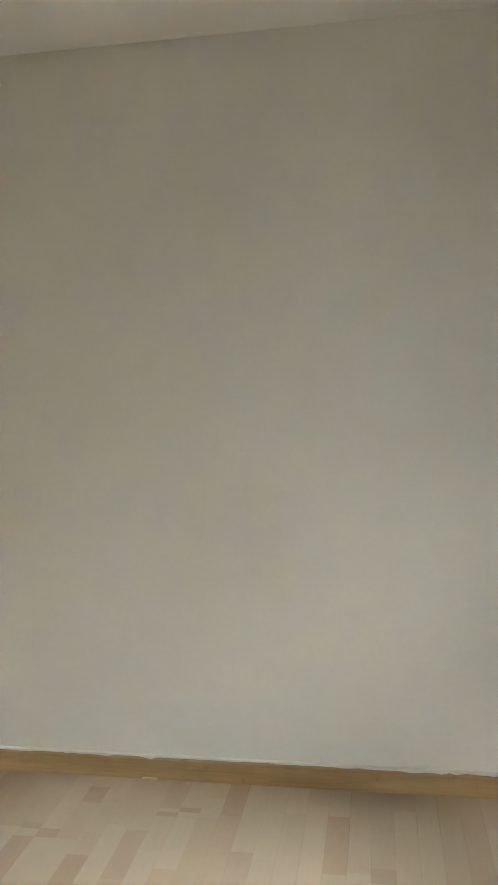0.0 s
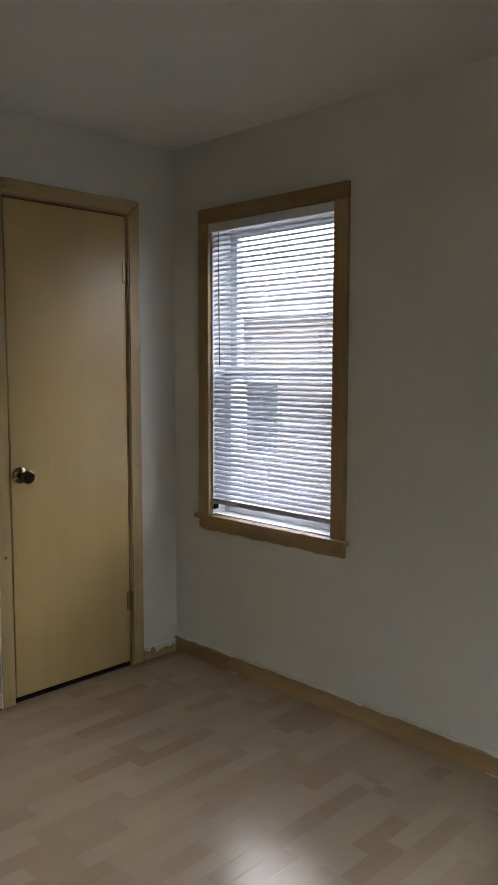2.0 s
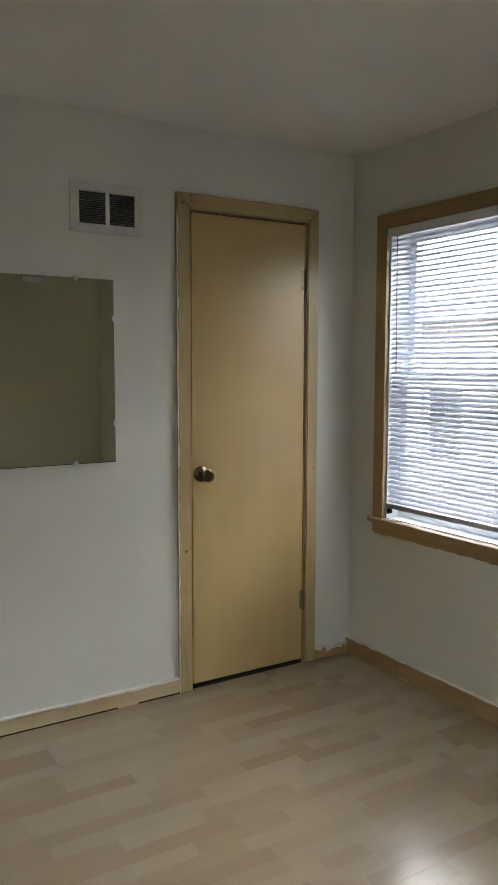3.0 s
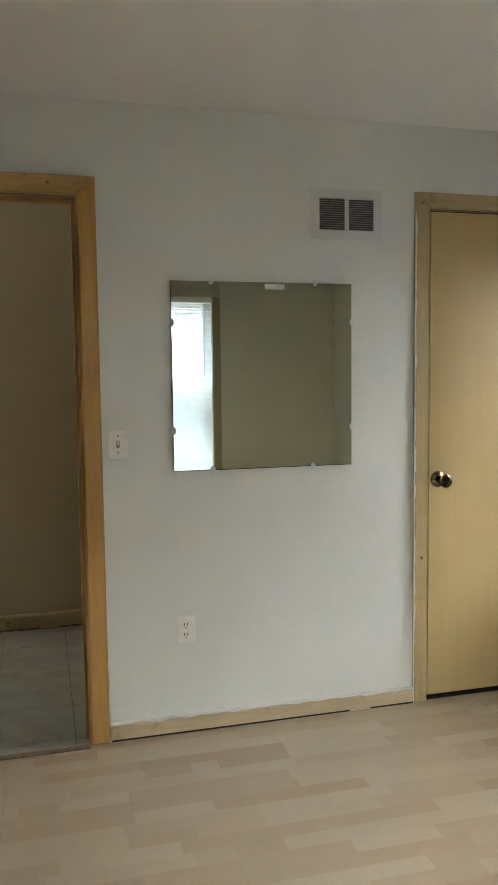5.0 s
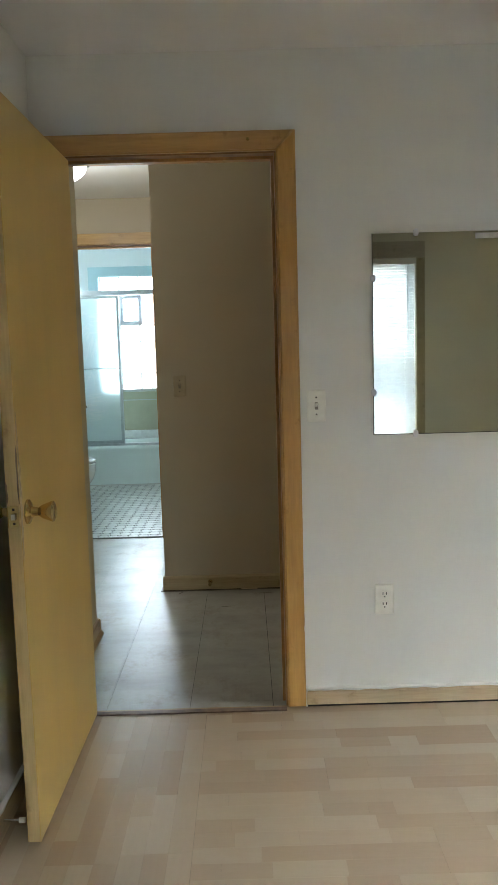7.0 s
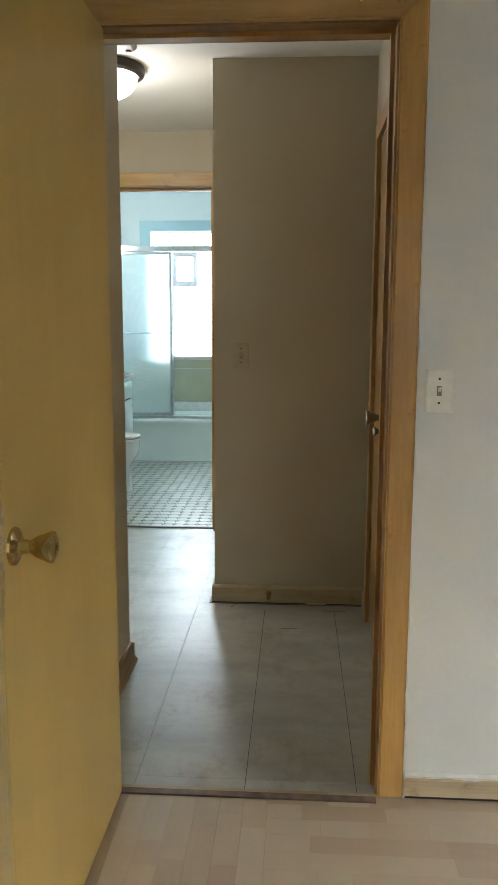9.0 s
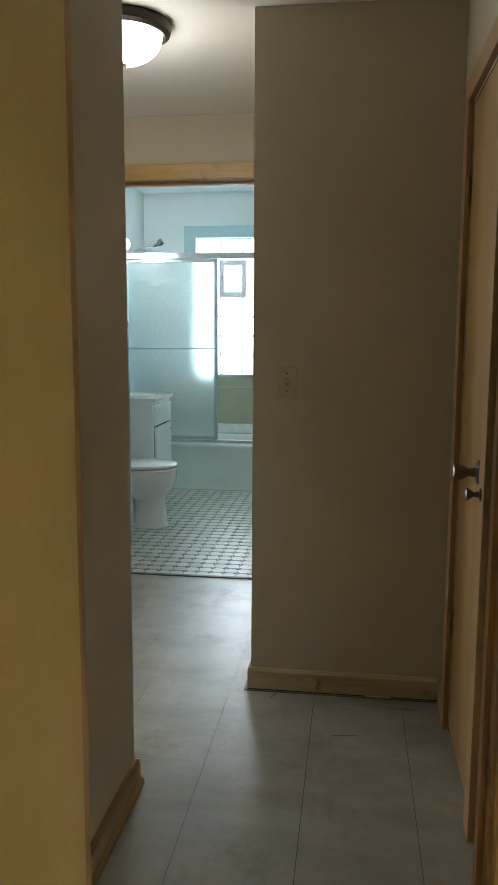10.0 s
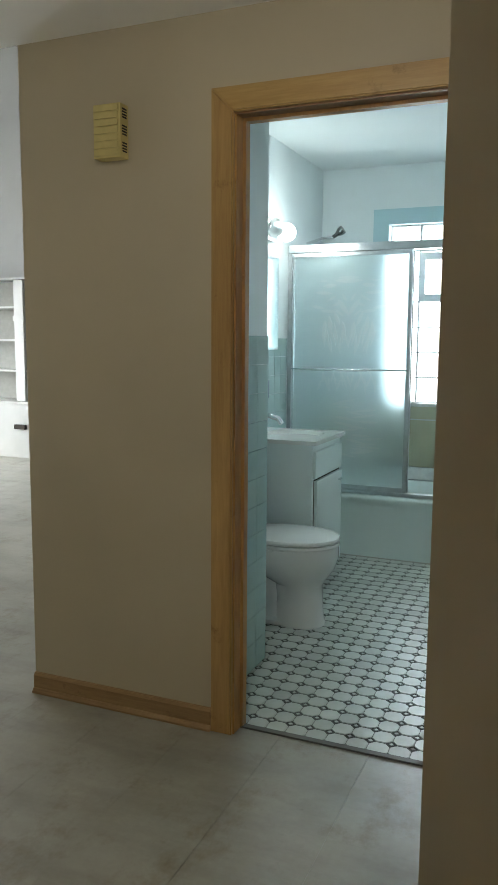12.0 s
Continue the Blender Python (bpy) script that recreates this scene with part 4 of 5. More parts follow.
box(bm, -0.044, 0.062, -0.052, 0, -0.085, 0.09, 0.004)
YEL = plain("yellowed_plastic", (0.56, 0.47, 0.19), 0.45)
part("case", bm, YEL, ch, "yellowed plastic case")
for k in range(7):
    boxes("slat", [(-0.040, 0.054, -0.056, -0.0535, -0.078 + k * 0.024, -0.060 + k * 0.024)], YEL, ch, "moulded front slat")
for k in range(3):
    boxes("side_slots", [(0.0605, 0.0630, -0.040, -0.012, -0.066 + k * 0.055 + j * 0.009, -0.061 + k * 0.055 + j * 0.009) for j in range(4)], DARK, ch, "dark side slots")

ds = thing("door_stop", "small brass baseboard door stop with a rubber tip", "door stop")
bm = bmesh.new()
lathe(bm, [(0, 0), (0.013, 0), (0.012, 0.004), (0.006, 0.006), (0.006, 0.045), (0.010, 0.046), (0.010, 0.056), (0, 0.057)], pose(-0.322, YH - 0.0135, 0.05, 90, 0, 0), 14)
part("post", bm, BRASS, ds, "", True)

# ---- bathroom ----
GW = BWX1 - BWX0
gw = thing("window_bathroom", "bright glass block window with a small vent window", "window", kind="structure")
cw3, rh = GW / 3, (BWZ1 - BWZ0) / 7
bm = bmesh.new()
box(bm, 0, cw3 - 0.006, 0, 0.08, 0, rh - 0.006, 0.008)
gme = mesh_of("glass_block", bm, GBLOCK, True)
for i in range(3):
    for j in range(7):
        if i == 1 and j in (4, 5):
            continue
        g = new("glass_block", gme)
        g.parent = gw
        g.location = (BWX0 + i * cw3 + 0.003, BY1 + 0.06, BWZ0 + j * rh + 0.003)
        g.visible_shadow = False
boxes("mortar", [(BWX0 + i * cw3 - 0.005, BWX0 + i * cw3 + 0.005, BY1 + 0.075, BY1 + 0.135, BWZ0, BWZ1) for i in range(4)], MORTAR, gw, "grey mortar joints")
boxes("mortar", [(BWX0 + i * cw3 + 0.005, BWX0 + (i + 1) * cw3 - 0.005, BY1 + 0.067, BY1 + 0.133, BWZ0 + j * rh - 0.005, BWZ0 + j * rh + 0.005) for i in range(3) for j in range(8) if not (i == 1 and j == 5)], MORTAR, gw, "grey mortar joints")
vx0, vx1, vz0, vz1 = BWX0 + cw3 + 0.004, BWX0 + 2 * cw3 + 0.045, BWZ0 + 4 * rh, BWZ0 + 6 * rh - 0.02
bm = bmesh.new()
for b in ((vx0, vx0 + 0.045, BY1 + 0.02, BY1 + 0.06, vz0, vz1), (vx1 - 0.045, vx1, BY1 + 0.02, BY1 + 0.06, vz0, vz1), (vx0 + 0.045, vx1 - 0.045, BY1 + 0.02, BY1 + 0.06, vz0, vz0 + 0.05), (vx0 + 0.045, vx1 - 0.045, BY1 + 0.02, BY1 + 0.06, vz1 - 0.05, vz1)):
    box(bm, *b, 0.003)
vent_w = part("vent_frame", bm, ALU, gw, "grey metal hopper frame")
boxes("vent_pane", [(vx0 + 0.03, vx1 - 0.03, BY1 + 0.038, BY1 + 0.042, vz0 + 0.035, vz1 - 0.035)], GLASS, vent_w, "clear vent pane").visible_shadow = False
boxes("trim_window_bathroom", [(BWX0 - 0.11, BWX0, BY1 - 0.008, BY1, BWZ0, BWZ1 + 0.105), (BWX1, BWX1 + 0.11, BY1 - 0.008, BY1, BWZ0, BWZ1 + 0.105), (BWX0, BWX1, BY1 - 0.008, BY1, BWZ1, BWZ1 + 0.105)], TEAL, None)
tagged(bpy.data.objects["trim_window_bathroom"], "teal painted surround of the bathroom window", "trim", kind="structure")
structure("trim_window_sill", [(BWX0 - 0.02, BWX1 + 0.02, BY1 - 0.03, BY1 + 0.06, BWZ0 - 0.025, BWZ0)], plain("grey_sill_tile", (0.50, 0.55, 0.51), 0.25), "tiled window sill", "sill")
structure("trim_tile_line", [(BX0 + 0.003, BX1 - 0.003, BY1 - 0.016, BY1 - 0.013, 0.835, 0.843)], MORTAR, "pale joint across the olive tiles", "trim")

# tub
tb = thing("bathtub", "pale aqua enamelled bathtub in an alcove", "bathtub")
TX0, TX1, TY0, TY1, TZ = BX0 + 0.003, BX1 - 0.003, TUBY, BY1 - 0.003, 0.41
bm = bmesh.new()


def ring(cx, cy, w, l, r, z):
    return [Vector((cx + x, cy + y, z)) for x, y in rounded(w, l, r, 5)]


cx, cy, W_, L_ = (TX0 + TX1) / 2, (TY0 + TY1) / 2, TX1 - TX0, TY1 - TY0
loft(bm, [ring(cx, cy, W_, L_, 0.01, 0.002), ring(cx, cy + 0.002, W_, L_ - 0.004, 0.01, 0.03), ring(cx, cy + 0.008, W_, L_ - 0.016, 0.01, 0.12), ring(cx, cy + 0.009, W_, L_ - 0.018, 0.01, TZ - 0.10), ring(cx, cy + 0.004, W_, L_ - 0.008, 0.012, TZ - 0.05), ring(cx, cy, W_, L_, 0.012, TZ - 0.028), ring(cx, cy + 0.002, W_, L_ - 0.004, 0.012, TZ - 0.014), ring(cx, cy + 0.006, W_ - 0.01, L_ - 0.018, 0.02, TZ - 0.004), ring(cx, cy + 0.004, W_ - 0.03, L_ - 0.04, 0.03, TZ), ring(cx, cy, W_ - 0.14, L_ - 0.15, 0.1, TZ), ring(cx, cy, W_ - 0.17, L_ - 0.18, 0.1, TZ - 0.03), ring(cx, cy, W_ - 0.32, L_ - 0.30, 0.12, 0.09)])
part("basin", bm, ENAMEL, tb, "enamelled steel tub", True)
boxes("caulk_line", [(TX0, TX1, TY0 - 0.006, TY0 - 0.0005, 0.0, 0.008)], plain("grey_caulk", (0.55, 0.56, 0.52), 0.7), tb, "bead of caulk along the floor")

# surround tiles behind the tub
structure("wall_tub_surround", [(BX0 + 0.003, BX1 - 0.003, BY1 - 0.012, BY1 - 0.001, TZ + 0.09, BWZ0 - 0.027)], OLIVE, "olive tiled wall above the tub", "wall")
structure("trim_tub_ledge", [(BX0 + 0.003, BX1 - 0.003, BY1 - 0.02, BY1 - 0.001, TZ + 0.001, TZ + 0.088)], plain("white_tile", (0.7, 0.74, 0.72), 0.2), "white tile row above the tub", "trim")

# shower doors
sh = thing("shower_door", "framed sliding shower door of etched frosted glass", "shower door")
SY = TUBY + 0.035
boxes("top_track", [(BX0 + 0.005, BX1 - 0.005, SY - 0.022, SY + 0.034, 1.945, 1.995)], ALU, sh, "aluminium top track", 0.004)
boxes("bottom_track", [(BX0 + 0.005, BX1 - 0.005, SY - 0.022, SY + 0.034, TZ + 0.001, TZ + 0.024)], ALU, sh, "aluminium bottom track", 0.003)
boxes("wall_jamb", [(BX0 + 0.003, BX0 + 0.03, SY - 0.016, SY + 0.028, TZ + 0.025, 1.944)], ALU, sh, "aluminium wall jamb", 0.002)
boxes("wall_jamb", [(BX1 - 0.03, BX1 - 0.003, SY - 0.016, SY + 0.028, TZ + 0.025, 1.944)], ALU, sh, "aluminium wall jamb", 0.002)
PX0, PX1 = -2.135, -1.36
for nm, y, x0, x1 in (("front_panel", SY - 0.010, PX0, PX1), ("rear_panel", SY + 0.018, PX0 - 0.005, PX1 + 0.004)):
    pz0, pz1 = TZ + 0.026, 1.942
    p = boxes(nm, [(x0, x0 + 0.012, y - 0.008, y + 0.008, pz0, pz1), (x1 - 0.026, x1, y - 0.008, y + 0.008, pz0, pz1), (x0 + 0.012, x1 - 0.026, y - 0.008, y + 0.008, pz0, pz0 + 0.03), (x0 + 0.012, x1 - 0.026, y - 0.008, y + 0.008, pz1 - 0.025, pz1)], ALU, sh, "aluminium framed sliding panel", 0.002)
    gl = boxes("frosted_pane", [(x0 + 0.010, x1 - 0.024, y - 0.003, y + 0.002, pz0 + 0.028, pz1 - 0.023)], FROST, p, "rippled frosted glass")
    gl.visible_shadow = False
    if nm == "front_panel":
        bm = bmesh.new()
        tube(bm, [(x0 + 0.01, y - 0.035, 1.207), (x1 - 0.012, y - 0.035, 1.207)], 0.006, 10)
        tube(bm, [(x0 + 0.012, y - 0.035, 1.207), (x0 + 0.012, y - 0.008, 1.207)], 0.005, 8)
        tube(bm, [(x1 - 0.014, y - 0.035, 1.207), (x1 - 0.014, y - 0.008, 1.207)], 0.005, 8)
        part("towel_bar", bm, CHROME, p, "thin chrome towel bar", True)
        rnd = random.Random(11)
        bm = bmesh.new()
        pcx = -1.76

        def leaf(x, z, L, w, a):
            n = 7
            up = [(L * (k / n), w * math.sin(math.pi * k / n) ** 0.8) for k in range(1, n)]
            pts = [(0, 0)] + [(u, v) for u, v in up] + [(L, 0)] + [(u, -v) for u, v in reversed(up)]
            ca, sa = math.cos(a), math.sin(a)
            q = [(x + u * ca - v * sa, z + u * sa + v * ca) for u, v in pts]
            prism(bm, q, Matrix(((1, 0, 0, 0), (0, 0, 1, y - 0.0042 - 0.0009 * rnd.random()), (0, 1, 0, 0), (0, 0, 0, 1))), 0.0010)

        def blade(dx, z, L, w, tilt=0.0):
            leaf(pcx + dx - 0.5 * L * math.cos(tilt), z - 0.5 * L * math.sin(tilt), L, w * 1.5, tilt)

        blade(0.0, 1.785, 0.15, 0.006)
        blade(0.0, 1.765, 0.19, 0.010)
        for s in (-1, 1):
            blade(s * 0.125, 1.735, 0.09, 0.009, -s * 0.08)
            blade(s * 0.17, 1.765, 0.06, 0.004)
            blade(s * 0.165, 1.69, 0.12, 0.007, s * 0.06)
            blade(s * 0.11, 1.655, 0.08, 0.005, -s * 0.5)
            blade(s * 0.028, 1.66, 0.06, 0.006, s * 1.0)
            blade(s * 0.07, 1.62, 0.08, 0.006, -s * 0.3)
            blade(s * 0.13, 1.575, 0.11, 0.007, s * 0.07)
            blade(s * 0.06, 1.565, 0.07, 0.005, s * 0.7)
            for k, (dx, zc, L, w, a) in enumerate(((0.035, 1.60, 0.13, 0.010, 0.95), (0.075, 1.53, 0.10, 0.008, 1.15), (0.12, 1.49, 0.12, 0.009, 1.45), (0.16, 1.46, 0.12, 0.008, 1.7), (0.03, 1.47, 0.09, 0.007, 1.3), (0.20, 1.60, 0.09, 0.007, 0.2))):
                blade(s * dx, zc, L, w, a if s > 0 else math.pi - a)
            for k in range(13):
                blade(s * (0.012 + 0.0125 * k), 1.40 + 0.05 * math.sin(k * 1.3), rnd.uniform(0.08, 0.14), 0.0045, math.pi / 2 - s * rnd.uniform(0.0, 0.35))
            for k in range(9):
                blade(s * (0.015 + 0.021 * k), 1.13 + 0.03 * math.sin(k * 2.1), rnd.uniform(0.07, 0.13), 0.005, math.pi / 2 + s * rnd.uniform(-0.4, 0.4))
        for k in range(20):
            blade(rnd.uniform(-0.10, 0.17), 0.66 + 0.018 * k, rnd.uniform(0.08, 0.17), 0.0055, rnd.uniform(-0.22, 0.22))
        part("etching", bm, ETCH, p, "etched leaf pattern")

# shower arm and head
sp = thing("shower_head", "chrome shower head on a bent arm", "shower head")
bm = bmesh.new()
tube(bm, [(BX0 + 0.002, 5.55, 2.05), (BX0 + 0.12, 5.55, 2.08), (BX0 + 0.20, 5.55, 2.08)], 0.009, 10)
part("arm", bm, CHROME, sp, "bent chrome arm", True)
bm = bmesh.new()
lathe(bm, [(0, 0), (0.012, 0), (0.014, 0.03), (0.028, 0.055), (0.030, 0.085), (0, 0.088)], pose(BX0 + 0.19, 5.55, 2.085, 0, 55, 0), 18)
part("head", bm, plain("dark_chrome", (0.2, 0.22, 0.22), 0.25, 0.9), sp, "dark chrome spray head", True)

# vanity
va = thing("bathroom_vanity", "white bathroom vanity cabinet with a moulded basin top", "vanity cabinet")
VY0, VY1, VXF, VZT = 4.23, 4.76, -1.67, 0.86
boxes("body", [(BX0 + 0.002, VXF, VY0, VY1, 0.09, VZT - 0.023)], CABW, va, "white painted cabinet body", 0.002)
boxes("plinth", [(BX0 + 0.002, VXF - 0.05, VY0 + 0.01, VY1 - 0.01, 0.002, 0.088)], CABW, va, "recessed plinth")
dr = boxes("door", [(VXF + 0.001, VXF + 0.019, VY0 + 0.045, VY1 - 0.02, 0.11, 0.64)], CABW, va, "white cabinet door", 0.004)
boxes("door_gap", [(VXF + 0.0005, VXF + 0.002, VY0 + 0.036, VY0 + 0.045, 0.11, 0.64), (VXF + 0.0005, VXF + 0.002, VY0 + 0.036, VY1 - 0.02, 0.64, 0.648)], DARK, va, "dark gap round the door")
boxes("door_handle", [(VXF + 0.019, VXF + 0.03, VY1 - 0.09, VY1 - 0.04, 0.585, 0.593)], CHROME, dr, "small metal pull", 0.002)
boxes("false_drawer", [(VXF + 0.001, VXF + 0.017, VY0 + 0.02, VY1 - 0.02, 0.655, 0.80)], CABW, va, "false drawer front", 0.004)
bm = bmesh.new()
loft(bm, [ring((BX0 + VXF + 0.03) / 2, (VY0 + VY1) / 2, VXF + 0.03 - BX0 - 0.004, VY1 - VY0 + 0.03, 0.01, VZT - 0.022), ring((BX0 + VXF + 0.03) / 2, (VY0 + VY1) / 2, VXF + 0.03 - BX0 - 0.004, VY1 - VY0 + 0.03, 0.01, VZT), ring((BX0 + VXF + 0.03) / 2 + 0.02, (VY0 + VY1) / 2, 0.34, 0.46, 0.15, VZT), ring((BX0 + VXF + 0.03) / 2 + 0.02, (VY0 + VY1) / 2, 0.30, 0.42, 0.14, VZT - 0.03), ring((BX0 + VXF + 0.03) / 2 + 0.02, (VY0 + VY1) / 2, 0.18, 0.26, 0.08, VZT - 0.11)])
part("basin_top", bm, PORC, va, "moulded white basin top", True)
fa = thing("faucet", "chrome two-handle basin faucet", "faucet")
FX, FY = BX0 + 0.09, (VY0 + VY1) / 2
bm = bmesh.new()
box(bm, FX - 0.025, FX + 0.025, FY - 0.08, FY + 0.08, VZT + 0.001, VZT + 0.02, 0.008)
part("base", bm, CHROME, fa, "chrome base plate", True)
bm = bmesh.new()
tube(bm, [(FX, FY, VZT + 0.02), (FX + 0.01, FY, VZT + 0.07), (FX + 0.05, FY, VZT + 0.10), (FX + 0.12, FY, VZT + 0.085), (FX + 0.14, FY, VZT + 0.055)], 0.015, 12)
part("spout", bm, CHROME, fa, "curved chrome spout", True)
for s in (-1, 1):
    bm = bmesh.new()
    lathe(bm, [(0, 0), (0.014, 0), (0.012, 0.02), (0.027, 0.032), (0.027, 0.058), (0, 0.064)], pose(FX, FY + s * 0.065, VZT + 0.019), 16)
    part("handle", bm, CHROME, fa, "round chrome handle", True)

# medicine cabinet and light
mc = thing("medicine_cabinet", "recessed mirrored medicine cabinet above the vanity", "medicine cabinet")
boxes("body", [(BX0 + 0.001, BX0 + 0.03, 4.36, 4.94, 1.33, 1.90)], ALU, mc, "metal cabinet frame", 0.003)
boxes("mirror_door", [(BX0 + 0.031, BX0 + 0.035, 4.37, 4.93, 1.34, 1.89)], plain("bath_mirror", (0.75, 0.80, 0.80), 0.03, 1.0, 0.01), mc, "mirrored door")
um = M("unlit_globe", (0.95, 0.97, 0.95), 0.3)
um.b.inputs["Transmission Weight"].default_value = 0.85
um.b.inputs["IOR"].default_value = 1.15
UNLIT = um.m
vl = thing("vanity_light", "lit wall light with round glass globes", "wall light")
boxes("backplate", [(BX0 + 0.001, BX0 + 0.03, 4.38, 4.92, 1.98, 2.08)], CHROME, vl, "chrome backplate", 0.004)
for k, y in enumerate((4.45, 4.65, 4.85)):
    bm = bmesh.new()
    lathe(bm, [(0, 0), (0.02, 0.0), (0.026, 0.03), (0.0, 0.032)], pose(BX0 + 0.029, y, 2.03, 0, 90, 0), 16)
    hd = part("holder", bm, CHROME, vl, "chrome lamp holder", True)
    bm = bmesh.new()
    lathe(bm, [(0.055 * math.sin(radians(a)), 0.055 - 0.055 * math.cos(radians(a))) for a in range(0, 181, 15)], pose(BX0 + 0.058, y, 2.03, 0, 90, 0), 24)
    part("globe", bm, BULB if k == 2 else UNLIT, hd, "lit white globe" if k == 2 else "unlit glass globe", True)
bl = new("vanity_bulb", bpy.data.lights.new("vanity_bulb", "POINT"))
bl.data.energy, bl.data.shadow_soft_size, bl.data.color = LAMP_VANITY, 0.06, (0.92, 1.0, 0.97)
bl.location = (BX0 + 0.20, 4.85, 2.03)
ro = plate("wall_outlet", "dark outlet beside the vanity", "outlet", Matrix(((0, -1, 0, BX0 + 0.0065), (1, 0, 0, 4.82), (0, 0, 1, 1.09), (0, 0, 0, 1))), plain("dark_plate", (0.12, 0.2, 0.25), 0.3))

# toilet
to = thing("toilet", "white round-front toilet with the lid down", "toilet")
TYC, TIP = 3.89, -1.415


def egg(x0, x1, hw, z, n=28, back=0.5):
    out = []
    cxm = x0 + (x1 - x0) * back
    for k in range(n):
        a = 2 * math.pi * k / n
        c, s_ = math.cos(a), math.sin(a)
        out.append(Vector((cxm + c * ((x1 - cxm) if c > 0 else (cxm - x0)), TYC + hw * (abs(s_) ** 0.9) * (1 if s_ > 0 else -1), z)))
    return out


bm = bmesh.new()
loft(bm, [egg(-1.74, TIP - 0.062, 0.112, 0.002), egg(-1.74, TIP - 0.064, 0.111, 0.016), egg(-1.73, TIP - 0.072, 0.104, 0.04), egg(-1.72, TIP - 0.078, 0.094, 0.13), egg(-1.73, TIP - 0.080, 0.096, 0.20), egg(-1.80, TIP - 0.055, 0.122, 0.235), egg(-1.89, TIP - 0.022, 0.157, 0.28), egg(-1.96, TIP - 0.003, 0.180, 0.34), egg(-1.98, TIP - 0.003, 0.185, 0.398)])
part("bowl", bm, PORC, to, "porcelain bowl on a waisted foot", True)
bm = bmesh.new()
loft(bm, [egg(-2.10, -1.55, 0.112, 0.003), egg(-2.10, -1.55, 0.112, 0.024), egg(-2.08, -1.60, 0.088, 0.034), egg(-2.06, -1.66, 0.066, 0.10), egg(-2.05, -1.68, 0.072, 0.20), egg(-2.05, -1.70, 0.095, 0.27), egg(-2.04, -1.74, 0.13, 0.36)])
part("trapway", bm, PORC, to, "recessed porcelain foot behind the bowl", True)
bm = bmesh.new()
loft(bm, [egg(-1.92, TIP, 0.185, 0.400), egg(-1.92, TIP + 0.003, 0.188, 0.408), egg(-1.92, TIP, 0.185, 0.418)])
part("seat", bm, PORC, to, "white plastic seat", True)
bm = bmesh.new()
loft(bm, [egg(-1.92, TIP - 0.002, 0.186, 0.424), egg(-1.92, TIP + 0.002, 0.190, 0.433), egg(-1.92, TIP - 0.002, 0.187, 0.443), egg(-1.92, TIP - 0.02, 0.167, 0.449)])
part("lid", bm, PORC, to, "white closed lid", True)
boxes("tank", [(BX0 + 0.004, -1.93, TYC - 0.22, TYC + 0.22, 0.39, 0.73)], PORC, to, "porcelain tank", 0.02)
boxes("tank_lid", [(BX0 + 0.004, -1.92, TYC - 0.23, TYC + 0.23, 0.731, 0.762)], PORC, to, "porcelain tank lid", 0.01)

# the far room's shelving
bc = thing("shelf_cabinet", "white open shelves in dimmed paint above a closed base", "shelving")
# White cabinets, with the room's dimness put into the colour.
FARC = plain("dimmed_cabinet", (0.46, 0.46, 0.43), 0.4, 0, 0.04, 5)
FC = 7.68
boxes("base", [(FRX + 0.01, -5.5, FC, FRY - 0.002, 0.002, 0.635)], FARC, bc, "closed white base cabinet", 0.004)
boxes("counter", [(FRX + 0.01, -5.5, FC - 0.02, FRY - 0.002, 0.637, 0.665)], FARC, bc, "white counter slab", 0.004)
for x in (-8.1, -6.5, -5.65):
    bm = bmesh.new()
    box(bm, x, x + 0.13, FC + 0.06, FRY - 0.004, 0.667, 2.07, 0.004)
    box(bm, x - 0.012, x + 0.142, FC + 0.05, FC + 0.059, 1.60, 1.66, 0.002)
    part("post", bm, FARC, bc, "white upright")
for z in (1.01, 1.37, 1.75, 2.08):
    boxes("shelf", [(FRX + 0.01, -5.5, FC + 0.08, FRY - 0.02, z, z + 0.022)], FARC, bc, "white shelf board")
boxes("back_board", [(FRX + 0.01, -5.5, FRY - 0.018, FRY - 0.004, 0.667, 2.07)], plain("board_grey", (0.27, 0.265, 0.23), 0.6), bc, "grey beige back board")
boxes("door_handle", [(-6.46, -6.31, FC - 0.05, FC - 0.005, 0.345, 0.40)], BRONZE, bc, "black handle", 0.004)

# ---- thresholds and floors ----
structure("threshold_bedroom", [(OPX0 + 0.001, OPX1 - 0.001, -0.048, -0.024, 0.0005, 0.006)], plain("dark_threshold", (0.13, 0.08, 0.05), 0.5, 0, 0.4, 25), "worn dark threshold strip", "threshold")
structure("threshold_bathroom", [(BDX0 + 0.001, BDX1 - 0.001, YBB - 0.03, YBB - 0.006, 0.0005, 0.007)], plain("worn_strip", (0.13, 0.13, 0.115), 0.5), "metal threshold strip at the bathroom", "threshold")
floor = structure("floor", [(XL, XR, YB, 0.0, -0.12, -0.0085)], plain("plank_core", (0.44, 0.335, 0.225), 0.8), "beech laminate floor in short staves", "floor")
hfloor = structure("floor_hall", [(-4.3, XRH + 0.4, 0.0, YBB, -0.12, -0.004)], plain("seam_dark", (0.05, 0.047, 0.04), 0.8), "worn grey vinyl floor of the hall", "floor")
structure("floor_hall_far", [(LX, -4.3, 0.7, YBW, -0.12, 0.0)], HVINYL, "grey floor at the far end of the hall", "floor")
bfloor = structure("floor_bathroom", [(BX0, BX1, YBB, BY1, -0.12, -0.002)], GROUT, "white octagon tile floor with dark grout", "floor")


